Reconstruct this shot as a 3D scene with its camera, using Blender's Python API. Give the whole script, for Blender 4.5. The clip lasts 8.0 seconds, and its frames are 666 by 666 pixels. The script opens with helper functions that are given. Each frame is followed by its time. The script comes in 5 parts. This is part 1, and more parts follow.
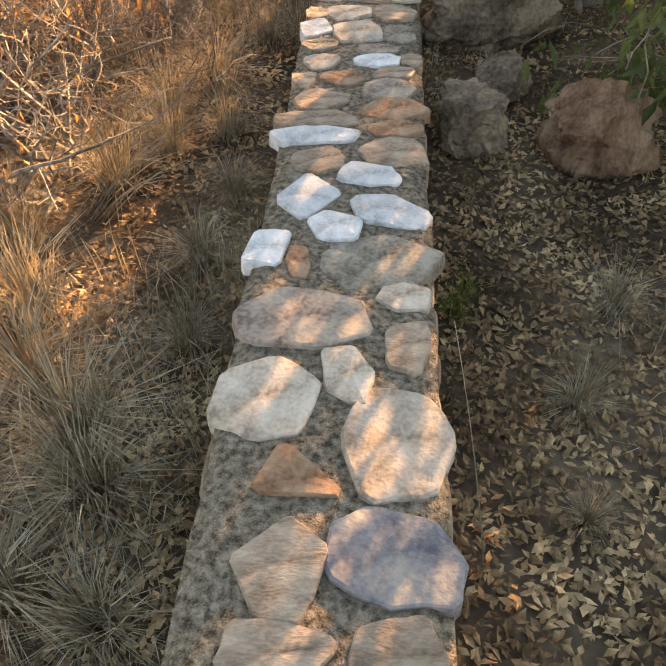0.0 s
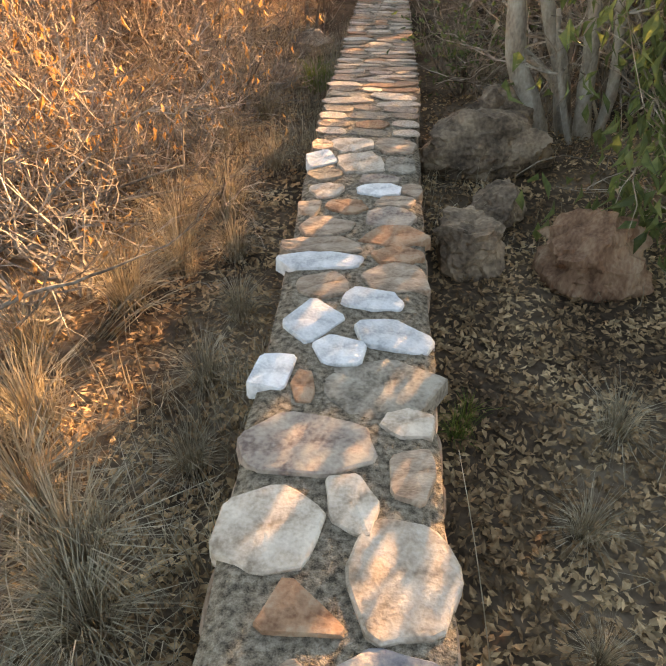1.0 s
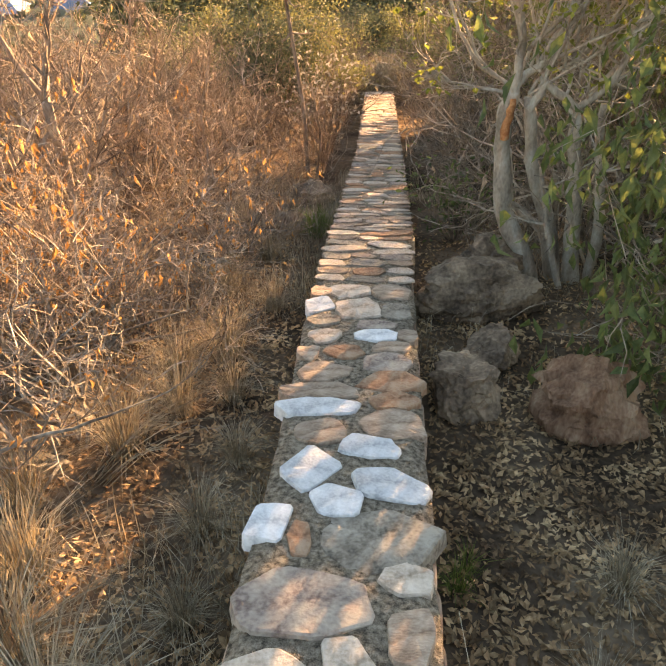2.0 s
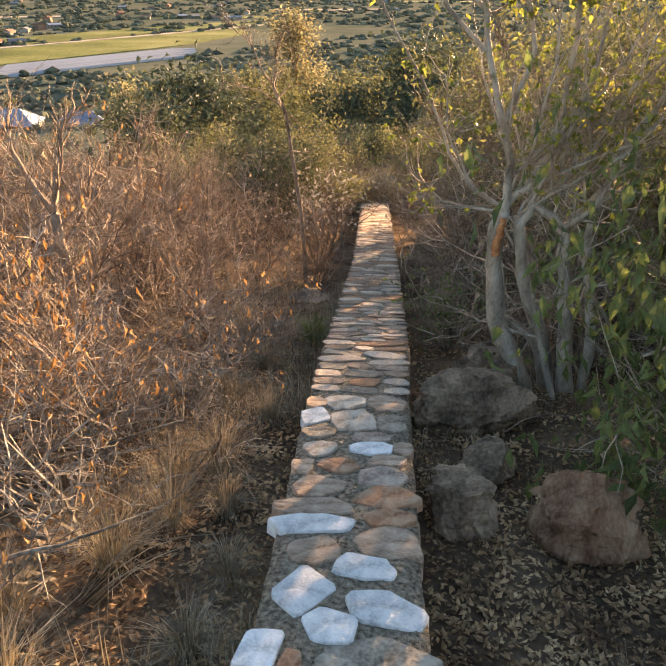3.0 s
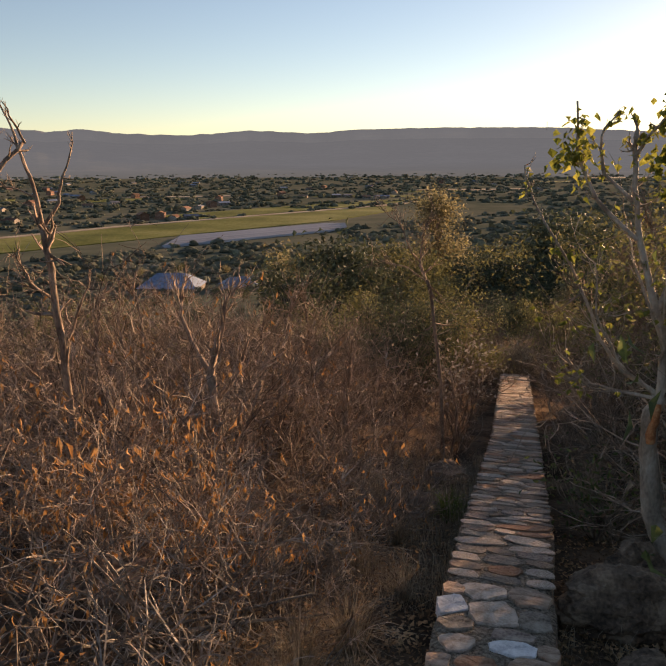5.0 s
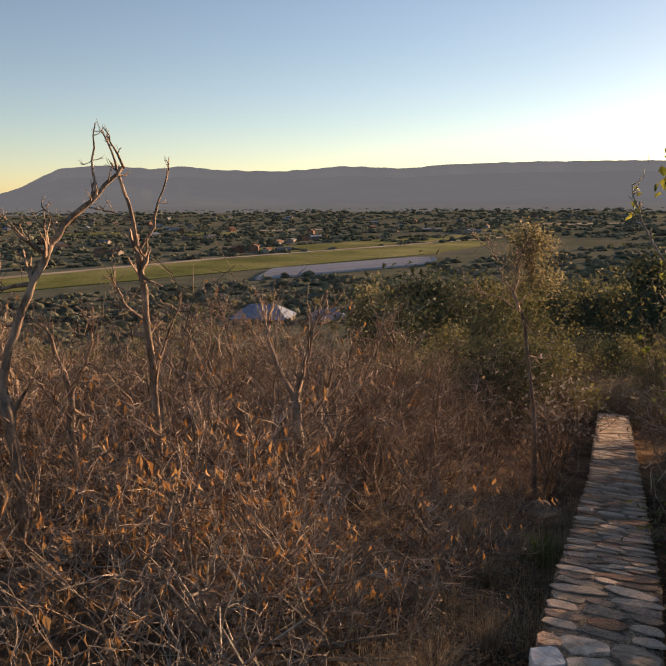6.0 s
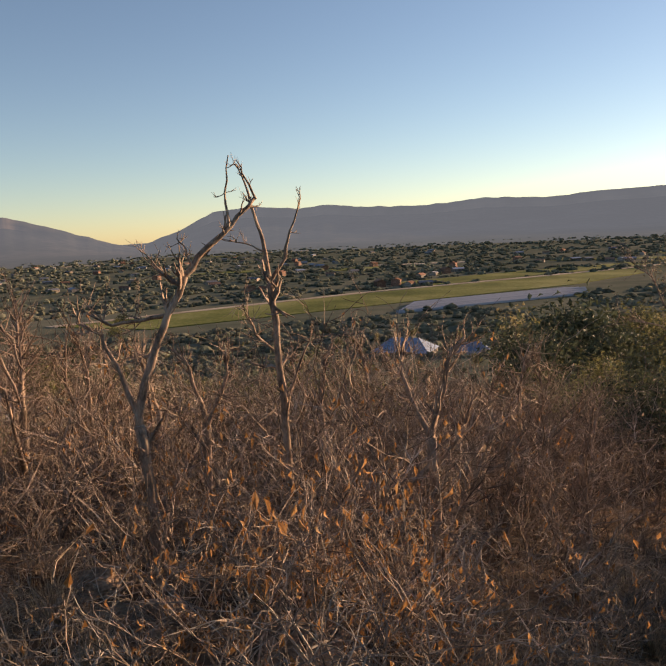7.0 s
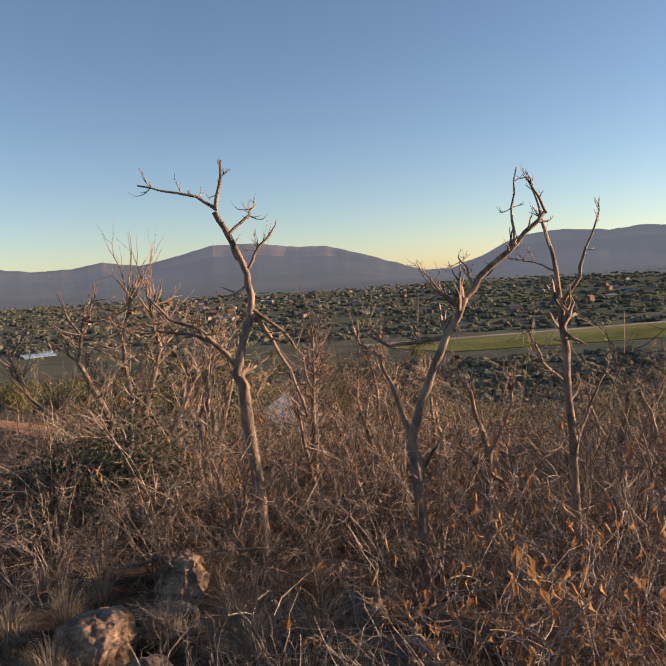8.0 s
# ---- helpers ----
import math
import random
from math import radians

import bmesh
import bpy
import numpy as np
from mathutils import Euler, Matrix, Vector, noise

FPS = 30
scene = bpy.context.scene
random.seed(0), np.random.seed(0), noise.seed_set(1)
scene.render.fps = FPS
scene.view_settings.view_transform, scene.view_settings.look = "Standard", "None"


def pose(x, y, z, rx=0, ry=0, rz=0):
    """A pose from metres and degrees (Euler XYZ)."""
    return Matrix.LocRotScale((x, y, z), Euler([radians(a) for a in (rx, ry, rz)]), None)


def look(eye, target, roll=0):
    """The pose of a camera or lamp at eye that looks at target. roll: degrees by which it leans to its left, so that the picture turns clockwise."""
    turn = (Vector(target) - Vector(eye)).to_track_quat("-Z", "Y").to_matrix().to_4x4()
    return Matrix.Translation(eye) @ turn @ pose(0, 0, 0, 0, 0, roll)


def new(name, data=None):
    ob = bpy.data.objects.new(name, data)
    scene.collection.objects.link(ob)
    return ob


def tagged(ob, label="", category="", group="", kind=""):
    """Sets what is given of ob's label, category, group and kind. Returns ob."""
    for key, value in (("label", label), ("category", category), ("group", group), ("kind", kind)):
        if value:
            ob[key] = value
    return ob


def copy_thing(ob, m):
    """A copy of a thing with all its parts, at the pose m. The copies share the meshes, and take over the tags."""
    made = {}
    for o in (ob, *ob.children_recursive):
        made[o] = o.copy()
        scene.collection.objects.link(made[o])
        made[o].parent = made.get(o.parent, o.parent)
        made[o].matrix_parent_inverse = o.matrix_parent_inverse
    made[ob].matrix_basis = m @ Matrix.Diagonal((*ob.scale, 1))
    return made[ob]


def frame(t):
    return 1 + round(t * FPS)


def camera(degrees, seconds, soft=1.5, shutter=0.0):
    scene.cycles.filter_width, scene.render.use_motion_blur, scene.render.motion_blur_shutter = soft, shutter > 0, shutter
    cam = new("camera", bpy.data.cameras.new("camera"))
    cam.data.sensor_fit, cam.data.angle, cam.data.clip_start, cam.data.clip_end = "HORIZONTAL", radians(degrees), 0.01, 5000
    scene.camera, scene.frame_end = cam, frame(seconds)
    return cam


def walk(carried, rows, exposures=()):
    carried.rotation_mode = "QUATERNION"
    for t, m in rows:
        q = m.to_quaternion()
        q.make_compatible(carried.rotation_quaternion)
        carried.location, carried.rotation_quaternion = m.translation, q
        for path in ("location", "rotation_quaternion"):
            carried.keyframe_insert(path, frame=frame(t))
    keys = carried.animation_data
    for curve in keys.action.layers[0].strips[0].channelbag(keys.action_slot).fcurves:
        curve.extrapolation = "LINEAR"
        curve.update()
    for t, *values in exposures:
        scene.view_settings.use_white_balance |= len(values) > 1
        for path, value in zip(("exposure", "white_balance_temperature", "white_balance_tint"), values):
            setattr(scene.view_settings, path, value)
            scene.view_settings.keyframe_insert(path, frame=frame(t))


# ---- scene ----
cam = camera(50.7, 8.0)
PATH = [
    (0, (0.103, 0.185, 1.324), (0.001, 1.343, -0.304), -1.4),
    (0.5, (0.096, 0.199, 1.345), (-0.006, 1.44, -0.22), -0.9),
    (1, (0.084, 0.213, 1.381), (-0.028, 1.6, -0.056), -0.5),
    (1.5, (0.088, 0.22, 1.42), (-0.036, 1.749, 0.136), -0.6),
    (3, (0.094, 0.226, 1.505), (-0.034, 2.004, 0.598), 0.4),
    (3.5, (0.092, 0.224, 1.541), (-0.029, 2.075, 0.795), 1.0),
    (4, (0.089, 0.217, 1.566), (-0.036, 2.114, 0.944), 1.3),
    (4.5, (0.08, 0.201, 1.584), (-0.126, 2.124, 1.075), 1.1),
    (5, (0.048, 0.19, 1.586), (-0.476, 2.061, 1.109), -0.3),
    (5.2, (0.04, 0.203, 1.58), (-0.586, 2.045, 1.115), -0.8),
    (6.3, (-0.015, 0.386, 1.482), (-0.848, 2.17, 1.131), -0.9),
    (6.5, (-0.033, 0.442, 1.476), (-0.943, 2.192, 1.147), -1.6),
    (7, (-0.052, 0.582, 1.434), (-1.176, 2.213, 1.155), -2.6),
    (7.5, (-0.105, 0.784, 1.422), (-1.552, 2.145, 1.184), -2.6),
    (8, (-0.18, 0.91, 1.39), (-1.884, 1.945, 1.221), -3.2),
]
EXPOSURES = [(0, 3.3, 14500, 24), (1.5, 3.4, 14000, 23), (3, 2.85, 9900, 18), (4, 1.9, 9100, 22), (4.5, 1.25, 9300, 25), (6.5, 1.15, 8900, 23), (8, 1.18, 7500, 21)]
walk(cam, [(t, look(eye, target, roll)) for t, eye, target, roll in PATH], EXPOSURES)

# ---- world and sun ----
SUN_AZ, SUN_EL = 24.0, 9.0
world = bpy.data.worlds.new("evening_sky")
scene.world = world
world.use_nodes = True
sky = world.node_tree.nodes.new("ShaderNodeTexSky")
sky.sky_type = "NISHITA"
sky.sun_disc = False
sky.sun_elevation, sky.sun_rotation = radians(SUN_EL), radians(SUN_AZ)
sky.air_density, sky.dust_density, sky.ozone_density, sky.altitude = 1.0, 0.4, 2.8, 1200
background = world.node_tree.nodes["Background"]
background.inputs["Strength"].default_value = 0.09
world.node_tree.links.new(sky.outputs["Color"], background.inputs["Color"])
sun_data = bpy.data.lights.new("sun", "SUN")
sun_data.energy, sun_data.angle, sun_data.color = 4.3, radians(0.6), (1.0, 0.76, 0.54)
sun = new("sun", sun_data)
a, e = radians(SUN_AZ), radians(SUN_EL)
sun.matrix_world = look(Vector((math.sin(a) * math.cos(e), math.cos(a) * math.cos(e), math.sin(e))) * 60, (0, 0, 0))


# ---- materials ----
def material(name, dark, mid, light, scale=8.0, fine=60.0, rough=0.85, bump=0.4, vary=0.15, stretch=(1, 1, 1), island=False, through_light=0.0):
    """A weathered surface: two scales of noise between three tones, relief, and a tone of its own for each piece."""
    m = bpy.data.materials.new(name)
    m.use_nodes = True
    nodes, links = m.node_tree.nodes, m.node_tree.links
    bsdf = nodes["Principled BSDF"]
    coord = nodes.new("ShaderNodeTexCoord")
    mapping = nodes.new("ShaderNodeMapping")
    mapping.inputs["Scale"].default_value = stretch
    links.new(coord.outputs["Object"], mapping.inputs["Vector"])
    big, small = nodes.new("ShaderNodeTexNoise"), nodes.new("ShaderNodeTexNoise")
    big.inputs["Scale"].default_value, small.inputs["Scale"].default_value = scale, fine
    big.inputs["Detail"].default_value, small.inputs["Detail"].default_value = 5, 4
    for n in (big, small):
        links.new(mapping.outputs["Vector"], n.inputs["Vector"])
    ramp = nodes.new("ShaderNodeValToRGB")
    ramp.color_ramp.elements[0].position, ramp.color_ramp.elements[1].position = 0.32, 0.68
    ramp.color_ramp.elements[0].color, ramp.color_ramp.elements[1].color = (*dark, 1), (*light, 1)
    ramp.color_ramp.elements.new(0.5).color = (*mid, 1)
    blend = nodes.new("ShaderNodeMath")
    blend.operation = "MULTIPLY_ADD"
    blend.inputs[1].default_value = 0.45
    links.new(small.outputs["Fac"], blend.inputs[0])
    half = nodes.new("ShaderNodeMath")
    half.operation = "MULTIPLY_ADD"
    half.inputs[1].default_value, half.inputs[2].default_value = 0.9, -0.17
    links.new(big.outputs["Fac"], half.inputs[0])
    links.new(half.outputs[0], blend.inputs[2])
    links.new(blend.outputs[0], ramp.inputs["Fac"])
    if island:
        own = nodes.new("ShaderNodeNewGeometry").outputs["Random Per Island"]
    else:
        own = nodes.new("ShaderNodeObjectInfo").outputs["Random"]
    value = nodes.new("ShaderNodeMapRange")
    value.inputs["To Min"].default_value, value.inputs["To Max"].default_value = 1 - vary, 1 + vary
    links.new(own, value.inputs["Value"])
    hsv = nodes.new("ShaderNodeHueSaturation")
    links.new(ramp.outputs["Color"], hsv.inputs["Color"])
    links.new(value.outputs["Result"], hsv.inputs["Value"])
    links.new(hsv.outputs["Color"], bsdf.inputs["Base Color"])
    bsdf.inputs["Roughness"].default_value = rough
    bsdf.inputs["Specular IOR Level"].default_value = 0.25
    relief = nodes.new("ShaderNodeBump")
    relief.inputs["Strength"].default_value, relief.inputs["Distance"].default_value = bump, 0.02
    links.new(blend.outputs[0], relief.inputs["Height"])
    links.new(relief.outputs["Normal"], bsdf.inputs["Normal"])
    if through_light:
        thin = nodes.new("ShaderNodeBsdfTranslucent")
        links.new(hsv.outputs["Color"], thin.inputs["Color"])
        mix = nodes.new("ShaderNodeMixShader")
        mix.inputs["Fac"].default_value = through_light
        links.new(bsdf.outputs["BSDF"], mix.inputs[1])
        links.new(thin.outputs["BSDF"], mix.inputs[2])
        links.new(mix.outputs["Shader"], nodes["Material Output"].inputs["Surface"])
    return m


STONE = {
    "white": material("white_quartzite", (0.42, 0.42, 0.42), (0.66, 0.65, 0.63), (0.8, 0.79, 0.77), 14, 90, 0.8, 0.5),
    "pale": material("pale_sandstone", (0.29, 0.21, 0.15), (0.52, 0.405, 0.315), (0.67, 0.56, 0.46), 12, 80, 0.85, 0.5),
    "tan": material("tan_sandstone", (0.2, 0.13, 0.09), (0.36, 0.25, 0.18), (0.48, 0.36, 0.27), 10, 70, 0.85, 0.6, 0.2, (1, 2.2, 1)),
    "red": material("red_sandstone", (0.2, 0.09, 0.05), (0.38, 0.2, 0.12), (0.46, 0.3, 0.2), 11, 70, 0.85, 0.6, 0.18),
    "mauve": material("mauve_stone", (0.15, 0.1, 0.085), (0.33, 0.25, 0.2), (0.45, 0.36, 0.28), 9, 75, 0.85, 0.5),
    "grey": material("grey_stone", (0.1, 0.08, 0.06), (0.27, 0.22, 0.17), (0.4, 0.34, 0.27), 9, 75, 0.85, 0.5),
    "slate": material("blue_grey_stone", (0.1, 0.1, 0.12), (0.24, 0.22, 0.22), (0.4, 0.34, 0.29), 7, 70, 0.75, 0.5),
}
MORTAR = material("lichened_mortar", (0.06, 0.046, 0.032), (0.23, 0.18, 0.13), (0.4, 0.325, 0.245), 52, 230, 0.95, 0.9)
RED_BOULDER = material("red_brown_boulder_stone", (0.13, 0.06, 0.035), (0.27, 0.14, 0.085), (0.4, 0.25, 0.16), 5, 45, 0.9, 0.9, 0.1, (1.6, 1.6, 0.5))
BOULDER = material("boulder_stone", (0.075, 0.05, 0.034), (0.22, 0.148, 0.1), (0.43, 0.3, 0.2), 5, 45, 0.9, 1.0)
BARK = material("grey_bark", (0.115, 0.082, 0.06), (0.26, 0.19, 0.14), (0.4, 0.305, 0.23), 12, 70, 0.9, 0.6, 0.1, (1, 1, 0.4))
CORAL_BARK = material("smooth_grey_bark", (0.18, 0.145, 0.11), (0.34, 0.28, 0.22), (0.48, 0.42, 0.34), 9, 60, 0.85, 0.5, 0.05, (1, 1, 0.5))
RAW_WOOD = material("torn_orange_wood", (0.3, 0.1, 0.04), (0.45, 0.17, 0.07), (0.55, 0.26, 0.12), 20, 80, 0.9, 0.4)
TWIG = material("red_brown_twigs", (0.11, 0.082, 0.061), (0.27, 0.2, 0.146), (0.47, 0.385, 0.3), 5, 40, 0.9, 0.2, 0.5)
GREY_TWIG = material("grey_dead_twigs", (0.09, 0.075, 0.062), (0.21, 0.178, 0.145), (0.4, 0.35, 0.29), 5, 40, 0.9, 0.2, 0.25)
DRY_GRASS = material("dry_grass", (0.16, 0.125, 0.08), (0.33, 0.265, 0.18), (0.55, 0.465, 0.34), 3, 30, 0.9, 0.1, 0.35, (1, 1, 1), True, 0.25)
GREEN_GRASS = material("green_grass", (0.06, 0.09, 0.02), (0.12, 0.16, 0.035), (0.2, 0.22, 0.06), 6, 40, 0.8, 0.1, 0.3, (1, 1, 1), True, 0.35)
LITTER = material("fallen_leaves", (0.1, 0.056, 0.03), (0.29, 0.17, 0.088), (0.54, 0.36, 0.2), 3, 40, 0.85, 0.2, 0.55, (1, 1, 1), True)
ORANGE_LEAF = material("dry_orange_leaves", (0.22, 0.11, 0.05), (0.42, 0.2, 0.07), (0.58, 0.36, 0.17), 8, 50, 0.8, 0.2, 0.35, (1, 1, 1), True, 0.35)
YELLOW_LEAF = material("yellow_green_leaves", (0.1, 0.125, 0.026), (0.2, 0.215, 0.048), (0.36, 0.34, 0.08), 6, 40, 0.6, 0.1, 0.3, (1, 1, 1), True, 0.45)
GREEN_LEAF = material("broad_green_leaves", (0.06, 0.085, 0.03), (0.11, 0.14, 0.048), (0.19, 0.21, 0.075), 6, 40, 0.55, 0.1, 0.3, (1, 1, 1), True, 0.35)
DARK_LEAF = material("dark_evergreen_leaves", (0.045, 0.056, 0.034), (0.078, 0.092, 0.052), (0.125, 0.138, 0.075), 4, 30, 0.7, 0.1, 0.4, (1, 1, 1), True, 0.2)
OLIVE_LEAF = material("olive_leaves", (0.09, 0.09, 0.04), (0.16, 0.155, 0.065), (0.26, 0.235, 0.1), 3, 30, 0.75, 0.1, 0.4, (1, 1, 1), True, 0.3)
GOLD_LEAF = material("golden_autumn_leaves", (0.16, 0.14, 0.075), (0.25, 0.22, 0.12), (0.36, 0.32, 0.19), 3, 30, 0.75, 0.1, 0.4, (1, 1, 1), True, 0.5)
CURLED_LEAF = material("curled_brown_leaves", (0.13, 0.095, 0.066), (0.27, 0.2, 0.14), (0.44, 0.345, 0.25), 8, 50, 0.85, 0.2, 0.4, (1, 1, 1), True, 0.3)
PALE_LEAF = material("pale_dry_leaves", (0.2, 0.17, 0.14), (0.34, 0.3, 0.25), (0.46, 0.42, 0.36), 6, 40, 0.8, 0.1, 0.3, (1, 1, 1), True, 0.2)
SCRUB = material("distant_scrub", (0.14, 0.155, 0.11), (0.2, 0.21, 0.15), (0.28, 0.275, 0.2), 0.02, 0.2, 0.9, 0, 0.4, (1, 1, 1), True, 0.5)
METAL_ROOF = material("blue_white_metal_roof", (0.12, 0.165, 0.23), (0.17, 0.22, 0.3), (0.23, 0.28, 0.36), 0.6, 6, 0.65, 0.1)
PLASTER = material("pale_plaster", (0.2, 0.17, 0.14), (0.29, 0.25, 0.21), (0.38, 0.34, 0.29), 0.8, 6, 0.9, 0.2, 0.3)
TILE_ROOF = material("terracotta_roof", (0.16, 0.085, 0.06), (0.24, 0.135, 0.095), (0.32, 0.19, 0.14), 0.8, 8, 0.85, 0.2, 0.35)
GREY_ROOF = material("grey_sheet_roof", (0.07, 0.08, 0.1), (0.11, 0.125, 0.155), (0.16, 0.18, 0.21), 0.7, 8, 0.85, 0.2, 0.3)
DARK_OPENING = material("dark_window", (0.015, 0.015, 0.018), (0.03, 0.03, 0.034), (0.05, 0.05, 0.055), 2, 10, 0.3, 0)
SHADE_CLOTH = material("white_shade_cloth", (0.2, 0.21, 0.24), (0.3, 0.315, 0.345), (0.4, 0.415, 0.44), 0.08, 1.5, 0.7, 0.1, 0.12)
CROP = material("green_crop_field", (0.085, 0.1, 0.03), (0.15, 0.16, 0.05), (0.24, 0.23, 0.09), 0.02, 0.4, 0.95, 0.1, 0.05, (1, 1, 1))
DUST_ROAD = material("pale_dust_road", (0.28, 0.22, 0.16), (0.38, 0.31, 0.23), (0.46, 0.38, 0.29), 0.05, 0.8, 0.95, 0.1)
WATER = material("still_water", (0.2, 0.25, 0.3), (0.26, 0.31, 0.36), (0.32, 0.37, 0.42), 0.05, 0.5, 0.15, 0)
CACTUS = material("grey_green_cactus", (0.035, 0.045, 0.03), (0.07, 0.085, 0.05), (0.12, 0.13, 0.08), 3, 30, 0.7, 0.3)
POLE_WOOD = material("weathered_pole_wood", (0.1, 0.08, 0.06), (0.17, 0.14, 0.11), (0.25, 0.21, 0.17), 5, 40, 0.9, 0.3)


def ground_material():
    m = material("earth_and_dry_veld", (0.055, 0.037, 0.026), (0.12, 0.083, 0.057), (0.22, 0.158, 0.108), 1.6, 22, 0.95, 0.8)
    nodes, links = m.node_tree.nodes, m.node_tree.links
    bsdf = nodes["Principled BSDF"]
    bsdf.inputs["Specular IOR Level"].default_value = 0.0
    near = bsdf.inputs["Base Color"].links[0].from_socket
    place = nodes.new("ShaderNodeNewGeometry").outputs["Position"]
    patch, clump = nodes.new("ShaderNodeTexNoise"), nodes.new("ShaderNodeTexNoise")
    patch.inputs["Scale"].default_value, clump.inputs["Scale"].default_value = 0.006, 0.05
    patch.inputs["Detail"].default_value = clump.inputs["Detail"].default_value = 6
    links.new(place, patch.inputs["Vector"])
    links.new(place, clump.inputs["Vector"])
    ramps = []
    for source, dark, light in ((patch, (0.12, 0.13, 0.096), (0.2, 0.192, 0.145)), (clump, (0.085, 0.098, 0.07), (0.16, 0.162, 0.116))):
        ramp = nodes.new("ShaderNodeValToRGB")
        ramp.color_ramp.elements[0].position, ramp.color_ramp.elements[1].position = 0.42, 0.62
        ramp.color_ramp.elements[0].color, ramp.color_ramp.elements[1].color = (*dark, 1), (*light, 1)
        links.new(source.outputs["Fac"], ramp.inputs["Fac"])
        ramps.append(ramp)
    veld = nodes.new("ShaderNodeMix")
    veld.data_type = "RGBA"
    veld.inputs["Factor"].default_value = 0.5
    links.new(ramps[0].outputs["Color"], veld.inputs["A"])
    links.new(ramps[1].outputs["Color"], veld.inputs["B"])
    xyz = nodes.new("ShaderNodeSeparateXYZ")
    links.new(place, xyz.inputs["Vector"])
    low = nodes.new("ShaderNodeMapRange")
    low.inputs["From Min"].default_value, low.inputs["From Max"].default_value = -6, -30
    links.new(xyz.outputs["Z"], low.inputs["Value"])
    both = nodes.new("ShaderNodeMix")
    both.data_type = "RGBA"
    links.new(low.outputs["Result"], both.inputs["Factor"])
    links.new(near, both.inputs["A"])
    links.new(veld.outputs["Result"], both.inputs["B"])
    links.new(both.outputs["Result"], bsdf.inputs["Base Color"])
    return m


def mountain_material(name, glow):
    """Far range: rock and scrub; the lit air in front of it is painted as emission."""
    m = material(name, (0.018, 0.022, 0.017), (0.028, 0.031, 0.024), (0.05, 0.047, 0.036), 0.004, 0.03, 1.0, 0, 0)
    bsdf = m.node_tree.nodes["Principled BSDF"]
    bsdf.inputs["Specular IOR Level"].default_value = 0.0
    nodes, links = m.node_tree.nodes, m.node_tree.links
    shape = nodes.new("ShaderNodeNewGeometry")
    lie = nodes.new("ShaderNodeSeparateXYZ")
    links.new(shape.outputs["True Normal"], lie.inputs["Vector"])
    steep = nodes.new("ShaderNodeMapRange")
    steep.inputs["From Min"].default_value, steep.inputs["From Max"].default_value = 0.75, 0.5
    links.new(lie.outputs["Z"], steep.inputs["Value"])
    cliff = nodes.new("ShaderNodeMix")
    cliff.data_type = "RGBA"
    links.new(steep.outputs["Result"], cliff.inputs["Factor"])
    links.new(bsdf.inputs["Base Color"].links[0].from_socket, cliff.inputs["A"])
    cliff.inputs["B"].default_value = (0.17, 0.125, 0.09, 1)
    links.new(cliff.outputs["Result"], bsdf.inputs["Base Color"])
    # Painted haze: a bluish emission that grows with distance from the origin.
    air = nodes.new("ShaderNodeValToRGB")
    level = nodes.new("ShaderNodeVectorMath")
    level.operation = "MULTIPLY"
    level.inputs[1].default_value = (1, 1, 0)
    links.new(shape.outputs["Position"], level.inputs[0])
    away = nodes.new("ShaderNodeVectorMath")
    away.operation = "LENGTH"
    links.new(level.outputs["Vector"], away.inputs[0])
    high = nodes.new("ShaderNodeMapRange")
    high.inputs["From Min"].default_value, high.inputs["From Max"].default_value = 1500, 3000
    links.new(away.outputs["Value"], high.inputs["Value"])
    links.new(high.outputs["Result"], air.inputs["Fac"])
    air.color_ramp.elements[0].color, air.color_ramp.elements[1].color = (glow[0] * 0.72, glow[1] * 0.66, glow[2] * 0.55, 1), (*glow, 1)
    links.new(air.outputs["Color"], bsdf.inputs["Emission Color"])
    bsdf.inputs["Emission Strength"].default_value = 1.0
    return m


GROUND = ground_material()
for dull in (SCRUB, CROP, DUST_ROAD, SHADE_CLOTH, PLASTER, TILE_ROOF):
    dull.node_tree.nodes["Principled BSDF"].inputs["Specular IOR Level"].default_value = 0.03


